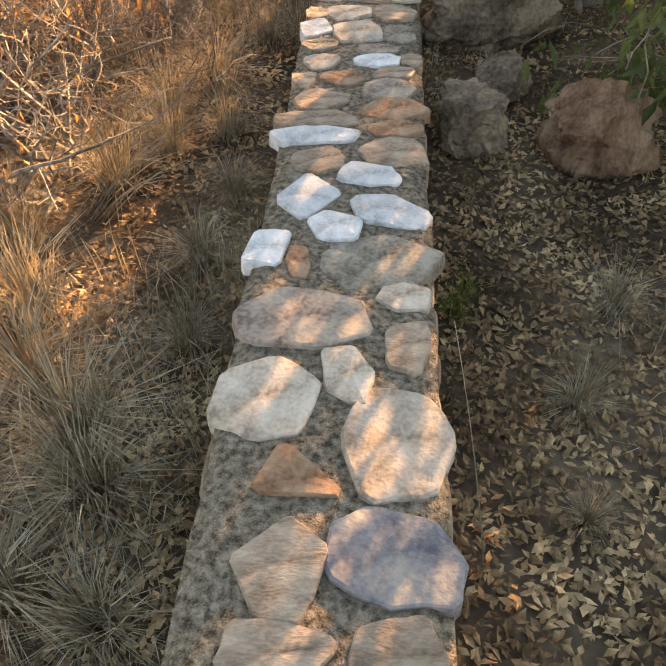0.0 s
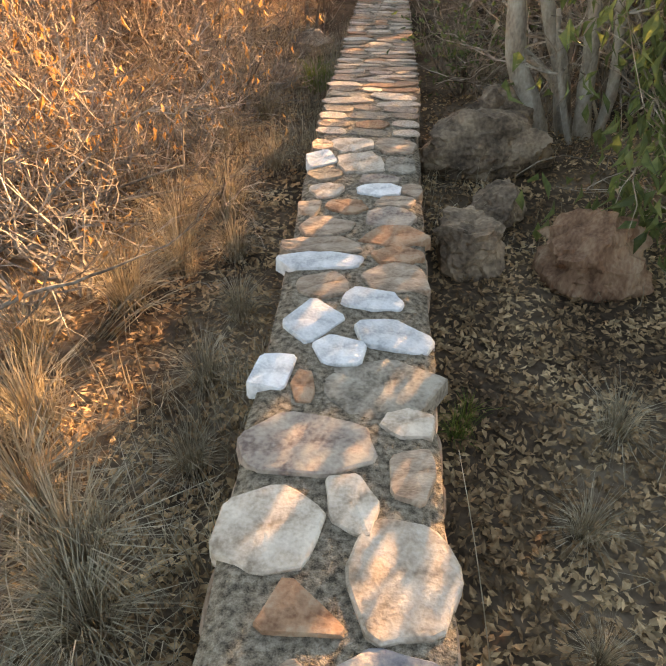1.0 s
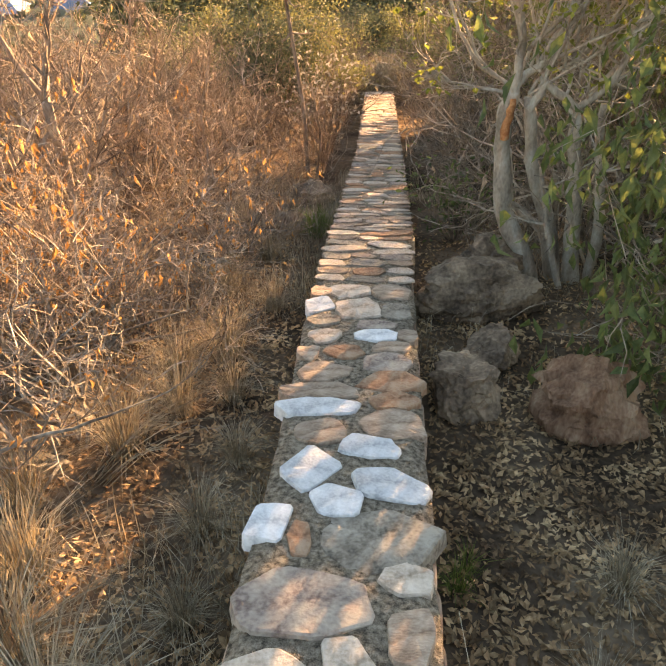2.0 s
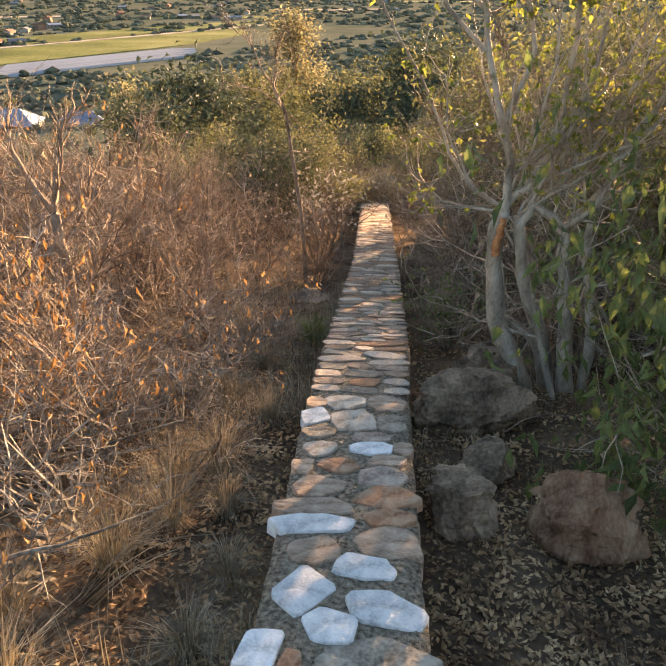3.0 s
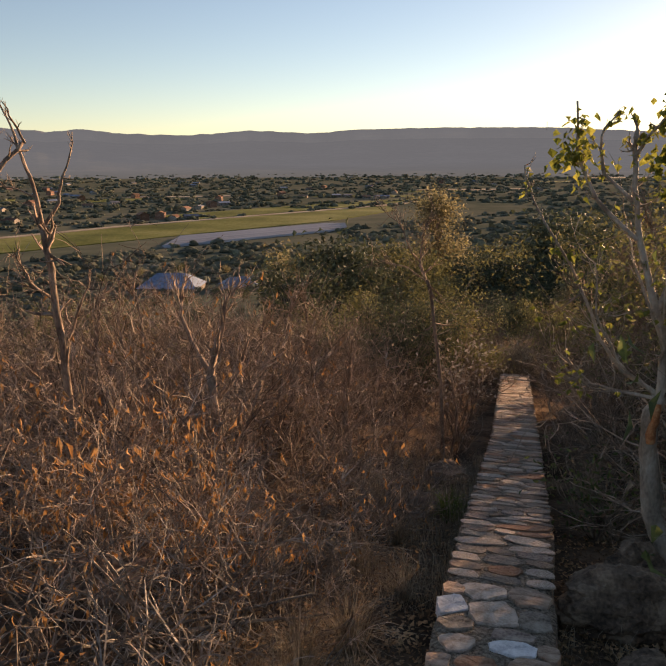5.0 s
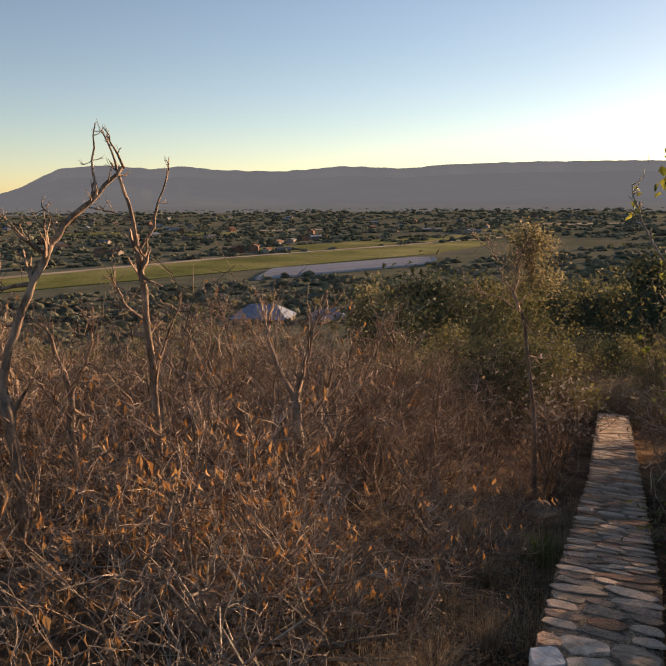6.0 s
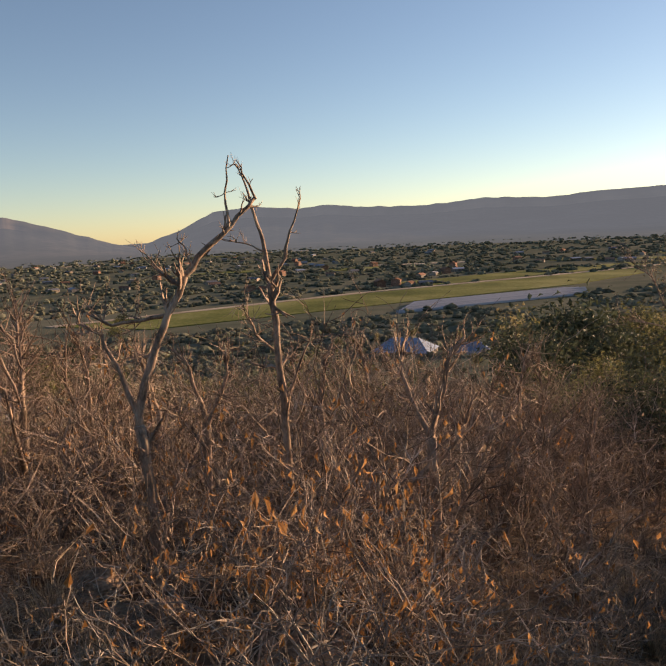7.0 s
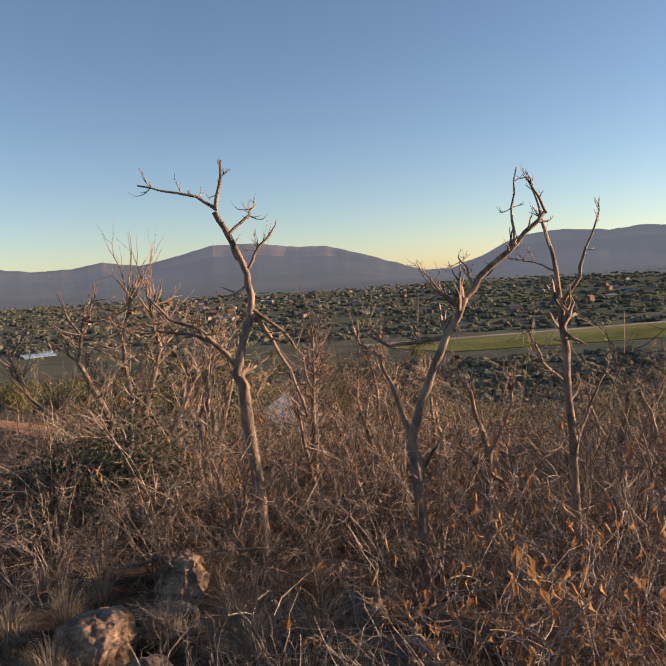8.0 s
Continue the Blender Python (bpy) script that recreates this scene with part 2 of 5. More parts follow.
# ---- geometry helpers ----
class Geo:
    """Collects vertices and faces of one mesh."""
    def __init__(self):
        self.verts, self.faces = [], []

    def tube(self, points, radii, sides=3):
        base = len(self.verts)
        for i, p in enumerate(points):
            ahead = (points[min(i + 1, len(points) - 1)] - points[max(i - 1, 0)]).normalized()
            u = ahead.orthogonal().normalized() if i == 0 else (u - ahead * u.dot(ahead)).normalized()
            v = ahead.cross(u)
            for k in range(sides):
                w = 2 * math.pi * k / sides
                self.verts.append(p + (u * math.cos(w) + v * math.sin(w)) * radii[i])
        for i in range(len(points) - 1):
            for k in range(sides):
                a, b = base + i * sides + k, base + i * sides + (k + 1) % sides
                self.faces.append((a, b, b + sides, a + sides))
        self.faces.append(tuple(base + (len(points) - 1) * sides + k for k in range(sides)))

    def leaf(self, p, along, side, length, width, fold=0.25):
        """A folded leaf of six corners."""
        along, side = along.normalized(), side.normalized()
        up = along.cross(side)
        base = len(self.verts)
        tip = p + along * length - up * length * fold
        m = p + along * length * 0.45
        self.verts += [p, m + side * width / 2 + up * width * fold, tip, m - side * width / 2 + up * width * fold, m]
        self.faces += [(base, base + 4, base + 1), (base + 1, base + 4, base + 2), (base, base + 3, base + 4), (base + 3, base + 2, base + 4)]

    def blade(self, p, lean, height, width):
        """A bending grass blade."""
        side = Vector((-lean.y, lean.x, 0)).normalized() * width / 2 if lean.length > 1e-4 else Vector((width / 2, 0, 0))
        base = len(self.verts)
        q = p + Vector((lean.x * 0.3, lean.y * 0.3, height * 0.6))
        tip = p + Vector((lean.x, lean.y, height * (1 - 0.35 * min(1, lean.length / height))))
        self.verts += [p - side, p + side, q + side * 0.8, q - side * 0.8, tip]
        self.faces += [(base, base + 1, base + 2, base + 3), (base + 3, base + 2, base + 4)]

    def mesh(self, name, mat, smooth=False):
        me = bpy.data.meshes.new(name)
        me.from_pydata([tuple(v) for v in self.verts], [], self.faces)
        me.materials.append(mat)
        if smooth:
            me.shade_smooth()
        me.update()
        return me


def root(name, x, y, z, label, category, group="", turn=0.0, size=1.0, kind=""):
    ob = new(name)
    ob.empty_display_size = 0.1
    ob.matrix_world = pose(x, y, z, 0, 0, turn) @ Matrix.Diagonal((size, size, size, 1))
    return tagged(ob, label, category, group, kind)


def part(name, me, parent, label=""):
    ob = new(name, me)
    ob.parent = parent
    return tagged(ob, label)


def turned(d, spread):
    """A direction near d."""
    r = Vector((random.gauss(0, 1), random.gauss(0, 1), random.gauss(0, 1))) * spread
    return (d + r).normalized()


def grow(geo, p, d, length, radius, levels, kids=4, spread=0.45, lift=0.12, leaves=None, sides=3, crook=0.16):
    """A branch with its twigs. leaves: collects the places and directions of twig tips."""
    n = 4 if levels else 3
    points, radii = [p.copy()], [radius]
    for i in range(n):
        d = turned(d + Vector((0, 0, lift)), crook)
        p = p + d * (length / n)
        points.append(p.copy())
        radii.append(radius * (1 - 0.75 * (i + 1) / n) + 0.0006)
    geo.tube(points, radii, sides)
    if levels == 0:
        if leaves is not None:
            leaves.append((points[-1], d))
            leaves.append((points[-2], d))
        return
    for k in range(kids):
        i = random.randint(1, n)
        grow(geo, points[i].copy(), turned(d, spread), length * random.uniform(0.4, 0.75), max(radii[i] * 0.8, 0.0021), levels - 1, kids, spread, lift, leaves, 3, crook)


# ---- land ----
SLOPE_Y = [-400, -60, -10, 0, 0.93, 1.3, 1.55, 2.26, 3.3, 4.53, 5.85, 20, 60, 100, 180, 260, 330, 400]
SLOPE_Z = [26, 11, 1.8, 0.03, -0.14, -0.2, -0.28, -0.385, -0.567, -0.81, -1.195, -4.3, -10.5, -17, -31, -42, -46, -46]


def wall_top(y):
    return float(np.interp(y, SLOPE_Y, SLOPE_Z))


def ground(x, y):
    shift = 0.1 * max(-30, min(30, x)) - 0.75 * max(0.0, -x - 7)
    z = wall_top(y - shift) - 0.40 + 22 * math.exp(-((x - 75) ** 2 + (y - 110) ** 2) / 1800)
    z += 0.05 * noise.noise((x * 1.3, y * 1.3, 0)) + 0.25 * noise.noise((x * 0.12, y * 0.12, 3)) * min(1, max(0, (abs(x) - 1) / 8))
    return z


def land():
    geo = Geo()
    radii = [0.12 * 1.052 ** i * (1 + i * 0.012) for i in range(158)]
    radii = [r for r in radii if r < 4850] + [4880]
    steps = 288
    geo.verts.append(Vector((0, 3, ground(0, 3))))
    for r in radii:
        for k in range(steps):
            w = 2 * math.pi * k / steps
            x, y = r * math.sin(w), 3 + r * math.cos(w)
            geo.verts.append(Vector((x, y, ground(x, y))))
    for k in range(steps):
        geo.faces.append((0, 1 + (k + 1) % steps, 1 + k))
    for i in range(len(radii) - 1):
        for k in range(steps):
            a, b = 1 + i * steps + k, 1 + i * steps + (k + 1) % steps
            geo.faces.append((a, b, b + steps, a + steps))
    ob = new("ground", geo.mesh("ground", GROUND, True))
    tagged(ob, "brown earth hillside falling to a wide scrub valley", "ground", "", "structure")


land()

# Skyline of the ranges: bearing to the right of the wall's line and height, in degrees.
MAIN_RANGE = [(-53, -0.6), (-51.4, -0.1), (-49, -0.05), (-46.5, 0.73), (-43.7, 2.1), (-40.4, 2.38), (-37, 2.1), (-34.6, 2.3), (-31.5, 2.0), (-26.7, 1.9), (-22, 2.26),
              (-17, 2.04), (-13.8, 2.3), (-7.5, 2.4), (0.7, 2.32), (7, 1.95), (18, 1.66), (40, 1.4), (75, 1.2)]
LEFT_RANGE = [(-150, 1.2), (-100, 1.6), (-83.7, 1.6), (-81.5, 1.3), (-78.7, 1.4), (-76.5, 1.78), (-73.7, 1.4), (-71.4, 1.86), (-68, 2.7), (-64.6, 2.7),
              (-61.2, 2.24), (-59, 2.23), (-56, 1.44), (-51.4, 0.0), (-48, -0.8)]


def mountain_range(name, skyline, far, foot, mat, label):
    bearings, heights = [p[0] for p in skyline], [p[1] for p in skyline]
    geo = Geo()
    ridge = (foot + (far - foot) * 0.8734 + 42) * 1.026
    count = int((bearings[-1] - bearings[0]) / 0.12)
    levels = [-0.02, 0.03, 0.07, 0.13, 0.2, 0.28, 0.37, 0.47, 0.57, 0.67, 0.77, 0.84, 0.9, 1.0, 1.04]
    for i in range(count + 1):
        w = bearings[0] + (bearings[-1] - bearings[0]) * i / count
        rise = ridge * math.tan(radians(float(np.interp(w, bearings, heights)) + 0.07 * noise.noise((w * 1.1, 0, 7)) + 0.025 * noise.noise((w * 6, 0, 7)))) + 47
        for v in levels:
            gully = noise.noise((w * 0.35, v * 1.4, 2)) * 0.7 + noise.noise((w * 0.9, v * 3, 2)) * 0.3
            out = foot + (far - foot) * (0.55 * max(v, 0) ** 0.6 + 0.45 * v) + gully * 130 * v * (1.05 - v)
            if v > 0.84:
                out = foot + (far - foot) * (0.55 * 0.84 ** 0.6 + 0.45 * 0.84) + gully * 20 + (v - 0.84) * 260
            if v <= 0.84:
                up = 0.74 * (max(v, 0) / 0.84) ** 2.3 - (0.02 if v < 0 else 0)
            else:
                up = 0.74 + 0.26 * min(1, (v - 0.84) / 0.16)
            up *= 1 + 0.1 * gully * v * (1 - v)
            b = radians(w)
            geo.verts.append(Vector((out * math.sin(b), out * math.cos(b), -46.7 + rise * min(1, up) - (20 if v > 1 else 0))))
    n = len(levels)
    for i in range(count):
        for j in range(n - 1):
            a = i * n + j
            geo.faces.append((a, a + n, a + n + 1, a + 1))
    tagged(new(name, geo.mesh(name, mat, True)), label, "mountain", "", "structure")


# The bluish tuples are haze glow added to the dark rock.
mountain_range("backdrop_range_west", MAIN_RANGE, 3900, 1900, mountain_material("haze_glow_west_range", (0.054, 0.067, 0.088)), "hazy blue-grey mountain range behind the valley")
mountain_range("backdrop_range_south", LEFT_RANGE, 3300, 1650, mountain_material("haze_glow_south_range", (0.052, 0.063, 0.084)), "hazy blue-brown mountain with a pale cliff band")


# ---- the stone wall ----
WALL_Y, WALL_W, WALL_X = [-1, 0.5, 3.5, 5, 9, 19.5], [0.54, 0.54, 0.55, 0.62, 0.6, 0.74], [0.02, 0.02, 0.0, 0.015, 0.02, -0.13]


def wall_width(y):
    return float(np.interp(y, WALL_Y, WALL_W))


def wall_x(y):
    return float(np.interp(y, WALL_Y, WALL_X))


def stone_mesh(name, half_x, half_y, height, mat, corners=7, first=None):
    """A flat laid stone: an uneven outline, rounded shoulders and a slightly cupped top."""
    geo = Geo()
    start = random.uniform(0, 6.28) if first is None else radians(first)
    outline = []
    for k in range(corners):
        w = start + 2 * math.pi * (k + random.uniform(-0.28, 0.28) * (1.0 if first is None else 0.5)) / corners
        c, s = math.cos(w), math.sin(w)
        reach = (abs(c) ** 4.5 + abs(s) ** 4.5) ** (-1 / 4.5) * random.uniform(0.8, 1.06)
        outline.append(Vector((half_x * c * reach, half_y * s * reach, 0)))
    ring = []
    cut = random.uniform(0.07, 0.14)
    for k in range(corners):
        p, q = outline[k], outline[(k + 1) % corners]
        for f in (cut, 0.5 + random.uniform(-0.12, 0.12), 1 - cut):
            ring.append(p.lerp(q, f) * random.uniform(0.965, 1.04) * 1.03)
    tilt_x, tilt_y = random.uniform(-0.05, 0.05), random.uniform(-0.05, 0.05)
    n = len(ring)
    for shrink, z in ((1.02, -0.05), (1.0, height * 0.35), (0.955, height * 0.95), (0.55, height * 1.08)):
        for p in ring:
            q = p * shrink
            rough = random.uniform(-0.22, 0.22) * height if z > 0 else 0
            geo.verts.append(Vector((q.x, q.y, z + (q.x * tilt_x + q.y * tilt_y if z > 0 else 0) + rough)))
    geo.verts.append(Vector((0, 0, height * random.uniform(0.95, 1.12))))
    for r in range(3):
        for k in range(n):
            a, b = r * n + k, r * n + (k + 1) % n
            geo.faces.append((a, b, b + n, a + n))
    for k in range(n):
        geo.faces.append((3 * n + k, 3 * n + (k + 1) % n, 4 * n))
    return geo.mesh(name, mat, False)


stone_wall = root("stone_wall", 0, 0, 0, "low mortared fieldstone wall with a flat stone capping running downhill", "wall")


def wall_core():
    """Mortar body: an uneven top, battered faces."""
    geo = Geo()
    ys = [-1.2 + 0.07 * i for i in range(297)]
    cols = 13
    for y in ys:
        w, cx, z = wall_width(y), wall_x(y), wall_top(y)
        left = w / 2 + 0.018 * noise.noise((y * 3.1, 5, 0))
        right = w / 2 + 0.018 * noise.noise((y * 3.1, 9, 0))
        for k in range(cols):
            u = k / (cols - 1)
            x = -left + (left + right) * u
            sag = 0.02 if k in (0, cols - 1) else 0.0
            geo.verts.append(Vector((cx + x, y, z - 0.004 - sag + 0.007 * noise.noise((x * 17, y * 17, 1)))))
        geo.verts.append(Vector((cx + right + 0.015, y, z - 0.2)))
        geo.verts.append(Vector((cx + right + 0.03, y, z - 0.75)))
        geo.verts.append(Vector((cx - left - 0.04, y, z - 0.75)))
        geo.verts.append(Vector((cx - left - 0.02, y, z - 0.2)))
    n = cols + 4
    for i in range(len(ys) - 1):
        for k in range(n):
            if k == cols + 1:
                continue
            a, b = i * n + k, i * n + (k + 1) % n
            geo.faces.append((a, b, b + n, a + n))
    geo.faces.append(tuple(range(n)))
    geo.faces.append(tuple(reversed(range((len(ys) - 1) * n, len(ys) * n))))
    return geo.mesh("mortar_body", MORTAR, True)


mortar_mesh = wall_core()
mortar_mesh.transform(Matrix.Translation((0, 0, 0.001)))
part("mortar_body", mortar_mesh, stone_wall, "grey-brown mortar mottled with dark lichen")


def lay(me, x, y, turn=0.0):
    ob = new("capping_stone", me)
    ob.parent = stone_wall
    slope = math.degrees(math.atan2(wall_top(y + 0.1) - wall_top(y - 0.1), 0.2))
    ob.matrix_world = pose(x, y, wall_top(y), slope, 0, turn)
    return ob


def top_stone(x, y, half_x, half_y, tone, turn=0.0, corners=7, first=None):
    grow_by = 1.12 if y < 1.5 else 1.24
    lay(stone_mesh("capping_stone", half_x * grow_by, half_y * grow_by, random.uniform(0.008, 0.012), STONE[tone], corners, first), x, y, turn)


random.seed(11)
top_stone(-0.15, 1.03, 0.122, 0.132, "pale", 4, 6, 20)
top_stone(-0.08, 1.32, 0.190, 0.115, "mauve", -10, 6, 0)
top_stone(0.062, 1.12, 0.066, 0.108, "pale", 18, 5, 270)
top_stone(0.215, 1.23, 0.063, 0.095, "tan", 5, 5)
top_stone(0.19, 0.93, 0.122, 0.175, "pale", -14, 6, 75)
top_stone(-0.04, 0.80, 0.112, 0.105, "red", 0, 3, 92)
top_stone(0.18, 0.65, 0.13, 0.098, "slate", -8, 7, 10)
top_stone(-0.05, 0.61, 0.09, 0.12, "tan", 4, 5, 90)
top_stone(-0.04, 0.44, 0.105, 0.062, "tan", 4, 7)
top_stone(0.19, 0.45, 0.085, 0.075, "tan", 0, 7)
top_stone(-0.225, 1.64, 0.062, 0.085, "white", -8, 4, 45)
top_stone(-0.12, 1.585, 0.036, 0.065, "red", 0, 6)
top_stone(0.11, 1.60, 0.165, 0.118, "grey", 16, 6, 0)
top_stone(0.195, 1.43, 0.078, 0.060, "pale", 12, 6)
top_stone(0.155, 1.86, 0.130, 0.075, "white", -16, 5, 180)
top_stone(-0.02, 1.77, 0.078, 0.075, "white", 5, 5)
top_stone(-0.12, 1.92, 0.080, 0.115, "white", -30, 4, 40)
top_stone(0.08, 2.06, 0.095, 0.055, "white", -5, 7)
top_stone(-0.11, 2.14, 0.088, 0.075, "tan", 10, 6)
top_stone(0.165, 2.21, 0.110, 0.080, "tan", 0, 8)
top_stone(0.175, 2.38, 0.095, 0.060, "red", 8, 7)
top_stone(-0.12, 2.31, 0.140, 0.055, "white", 6, 7)
top_stone(-0.14, 2.44, 0.140, 0.050, "tan", 2, 8)
top_stone(0.15, 2.53, 0.118, 0.075, "red", 6, 7)
top_stone(-0.14, 2.60, 0.100, 0.075, "tan", 0, 7)
top_stone(0.15, 2.71, 0.095, 0.075, "mauve", 0, 7)
top_stone(0.16, 2.85, 0.080, 0.045, "tan", 0, 7)
top_stone(-0.16, 2.95, 0.070, 0.062, "pale", 5, 7)
top_stone(0.08, 2.97, 0.092, 0.055, "white", 4, 7)
top_stone(0.08, 3.09, 0.085, 0.042, "mauve", 0, 7)
top_stone(-0.03, 3.28, 0.100, 0.105, "pale", 8, 8)
top_stone(-0.215, 3.32, 0.068, 0.085, "white", 0, 8)
top_stone(0.18, 3.27, 0.062, 0.080, "grey", 0, 8)
top_stone(-0.19, 3.13, 0.075, 0.060, "grey", 0, 7)
top_stone(-0.08, 3.52, 0.095, 0.090, "pale", 12, 7)
top_stone(0.14, 3.54, 0.100, 0.095, "tan", 0, 6)
top_stone(-0.05, 2.79, 0.085, 0.055, "red", 10, 7)
top_stone(-0.22, 2.77, 0.045, 0.060, "tan", 0, 7)
top_stone(0.235, 2.98, 0.040, 0.060, "tan", 0, 7)
top_stone(-0.23, 3.51, 0.045, 0.070, "tan", 0, 7)


def capping_courses():
    """Further down, thin flags laid in courses across the wall, and a few large ones where the wall begins."""
    tones = ["tan", "tan", "tan", "pale", "red", "mauve", "grey", "pale"]
    shapes = {t: [stone_mesh("capping_stone", 0.5, 0.5, 1.0, STONE[t], c) for c in (6, 7, 8)] for t in STONE}
    y = 3.68
    while y < 19.4:
        depth = random.uniform(0.09, 0.17) if y < 9 else random.uniform(0.11, 0.2)
        w, cx = wall_width(y) + 0.02, wall_x(y)
        count = random.choice((2, 2, 3, 3)) if y < 9 else random.choice((1, 2, 2, 3))
        cuts = sorted([0.0, 1.0] + [(k + random.uniform(0.75, 1.25)) / count for k in range(count - 1)])
        for u, v in zip(cuts, cuts[1:]):
            tone = "pale" if random.random() < (0.3 if y < 5 else 0.12) else random.choice(tones)
            ob = lay(random.choice(shapes[tone]), cx - w / 2 + w * (u + v) / 2, y + depth / 2 + random.uniform(-0.025, 0.025), random.uniform(-11, 11))
            ob.matrix_world = ob.matrix_world @ Matrix.Diagonal(((v - u) * w * 1.0, depth * random.uniform(0.85, 1.15), random.uniform(0.003, 0.009), 1))
        y += depth
    for y in (-1.0, -0.72, -0.45, -0.18, 0.08, 0.28):
        for x in (-0.13, 0.14):
            ob = lay(random.choice(shapes[random.choice(tones)]), x + random.uniform(-0.02, 0.02), y, random.uniform(-20, 20))
            ob.matrix_world = ob.matrix_world @ Matrix.Diagonal((0.24, 0.22 if y < 0.2 else 0.16, 0.01, 1))


def face_stones():
    """Stones bedded in both faces of the wall."""
    geo = Geo()
    for side in (-1, 1):
        for row in range(4):
            y = -1.0 + random.uniform(0, 0.1)
            while y < 19.4:
                long = random.uniform(0.12, 0.3) if y < 8 else random.uniform(0.2, 0.45)
                x = wall_x(y) + side * (wall_width(y) / 2 - 0.008 + row * 0.008)
                z = wall_top(y + long / 2) - 0.085 - row * 0.125
                base = len(geo.verts)
                tall, out = random.uniform(0.045, 0.058), random.uniform(0.008, 0.022)
                for (a, b), o in (((1, 1), -0.03), ((0.95, 0.92), out * 0.6), ((0.75, 0.7), out)):
                    for k in range(8):
                        w = 2 * math.pi * k / 8 + 0.39
                        c, s = math.cos(w), math.sin(w)
                        r = (abs(c) ** 4 + abs(s) ** 4) ** -0.25 * random.uniform(0.92, 1.04)
                        geo.verts.append(Vector((x + side * o, y + long / 2 + c * r * a * long * 0.47, z + s * r * b * tall - 0.2 * c * r * a * long * 0.47)))
                for r in range(2):
                    for k in range(8):
                        q, p = base + r * 8 + k, base + r * 8 + (k + 1) % 8
                        geo.faces.append((q, p, p + 8, q + 8))
                geo.faces.append(tuple(base + 16 + k for k in range(8)))
                y += long
    return geo.mesh("face_stones", FACE_STONE)


FACE_STONE = material("face_sandstone", (0.14, 0.08, 0.05), (0.3, 0.19, 0.13), (0.44, 0.31, 0.23), 6, 50, 0.9, 0.6, 0.35, (1, 1, 1), True)
tagged(part("face_stones", face_stones(), stone_wall, "rough brown stones bedded in the faces"), "", "", "", "stuff")


# ---- boulders ----
def boulder(name, x, y, size, turn=0.0, sink=0.25, label="weathered brown sandstone boulder on the slope", group="boulders", seed=0, mat=None):
    bm = bmesh.new()
    bmesh.ops.create_icosphere(bm, subdivisions=5, radius=1.0)
    rng = random.Random(seed)
    planes = [(Vector((rng.gauss(0, 1), rng.gauss(0, 1), rng.gauss(0, 0.8))).normalized(), rng.uniform(0.58, 0.82)) for _ in range(18)]
    for v in bm.verts:
        p = v.co.copy()
        for n, d in planes:
            over = p.dot(n) - d
            if over > 0:
                p -= n * over * 0.985
        layer = math.floor(p.z * 4.5 + 0.8 * noise.noise(p * 1.1 + Vector((0, seed, 0))))
        p += Vector((p.x, p.y, 0)) * 0.16 * noise.noise((layer * 1.7, seed * 2.1, 0.5))
        p += p.normalized() * (0.11 * noise.noise(p * 2.3 + Vector((seed * 3, 0, 0))) + 0.07 * noise.noise(p * 6) + 0.035 * noise.noise(p * 15) - 0.07 * max(0.0, 0.16 - abs(noise.noise(p * 1.6 + Vector((5, seed, 1))))) / 0.16 + 0.03 * abs(noise.noise((p.x * 1.2, p.y * 1.2, p.z * 9))))
        v.co = Vector((p.x * size[0], p.y * size[1], p.z * size[2]))
    me = bpy.data.meshes.new(name)
    bm.to_mesh(me)
    bm.free()
    me.materials.append(mat or BOULDER)
    me.shade_smooth()
    me.set_sharp_from_angle(angle=radians(28))
    ob = new(name, me)
    ob.matrix_world = pose(x, y, ground(x, y) + size[2] * (1 - 2 * sink), 0, 0, turn)
    return tagged(ob, label, "boulder", group)


boulder("boulder", 0.76, 4.15, (0.46, 0.34, 0.27), 20, 0.26, "broad flat-topped grey-brown boulder beside the wall", seed=1)
boulder("boulder", 0.84, 4.6, (0.36, 0.24, 0.24), 50, 0.22, "pale-topped boulder at the foot of the grey-stemmed tree", seed=2)
boulder("boulder", 0.52, 2.95, (0.22, 0.3, 0.22), 10, 0.27, "dark rounded boulder beside the wall", seed=3)
boulder("boulder", 0.74, 3.45, (0.26, 0.2, 0.15), 70, 0.3, "low dark boulder half buried in fallen leaves", seed=14)
boulder("boulder", 1.08, 2.8, (0.31, 0.25, 0.3), 5, 0.3, "reddish split boulder among fallen leaves", seed=19, mat=RED_BOULDER)
boulder("boulder", -0.72, 7.8, (0.34, 0.3, 0.17), 0, 0.3, "low flat brown boulder beside the wall", seed=5)
boulder("boulder", -0.86, 6.3, (0.25, 0.2, 0.15), 30, 0.3, "low pinkish boulder in dry grass", seed=6)
boulder("boulder", -4.95, 2.42, (0.24, 0.21, 0.24), 20, 0.22, "angular sunlit boulder among dry grass", seed=7)
boulder("boulder", -5.4, 2.5, (0.2, 0.17, 0.2), 60, 0.22, "small angular sunlit boulder among dry grass", seed=8)
boulder("boulder", -4.35, 2.12, (0.3, 0.27, 0.22), 0, 0.24, "broad cracked sunlit boulder in dry grass", seed=9)
boulder("boulder", -4.3, 1.72, (0.3, 0.25, 0.23), 40, 0.24, "broad cracked sunlit boulder in dry grass", seed=10)
boulder("boulder", -3.75, 1.82, (0.26, 0.22, 0.17), 75, 0.25, "low sunlit boulder in dry grass", seed=15)
boulder("boulder", -4.3, 3.55, (0.25, 0.2, 0.15), 70, 0.25, "small brown boulder under bare shrubs", seed=11)
boulder("boulder", -3.2, 3.2, (0.3, 0.24, 0.2), 15, 0.25, "reddish boulder under bare shrubs", seed=12)
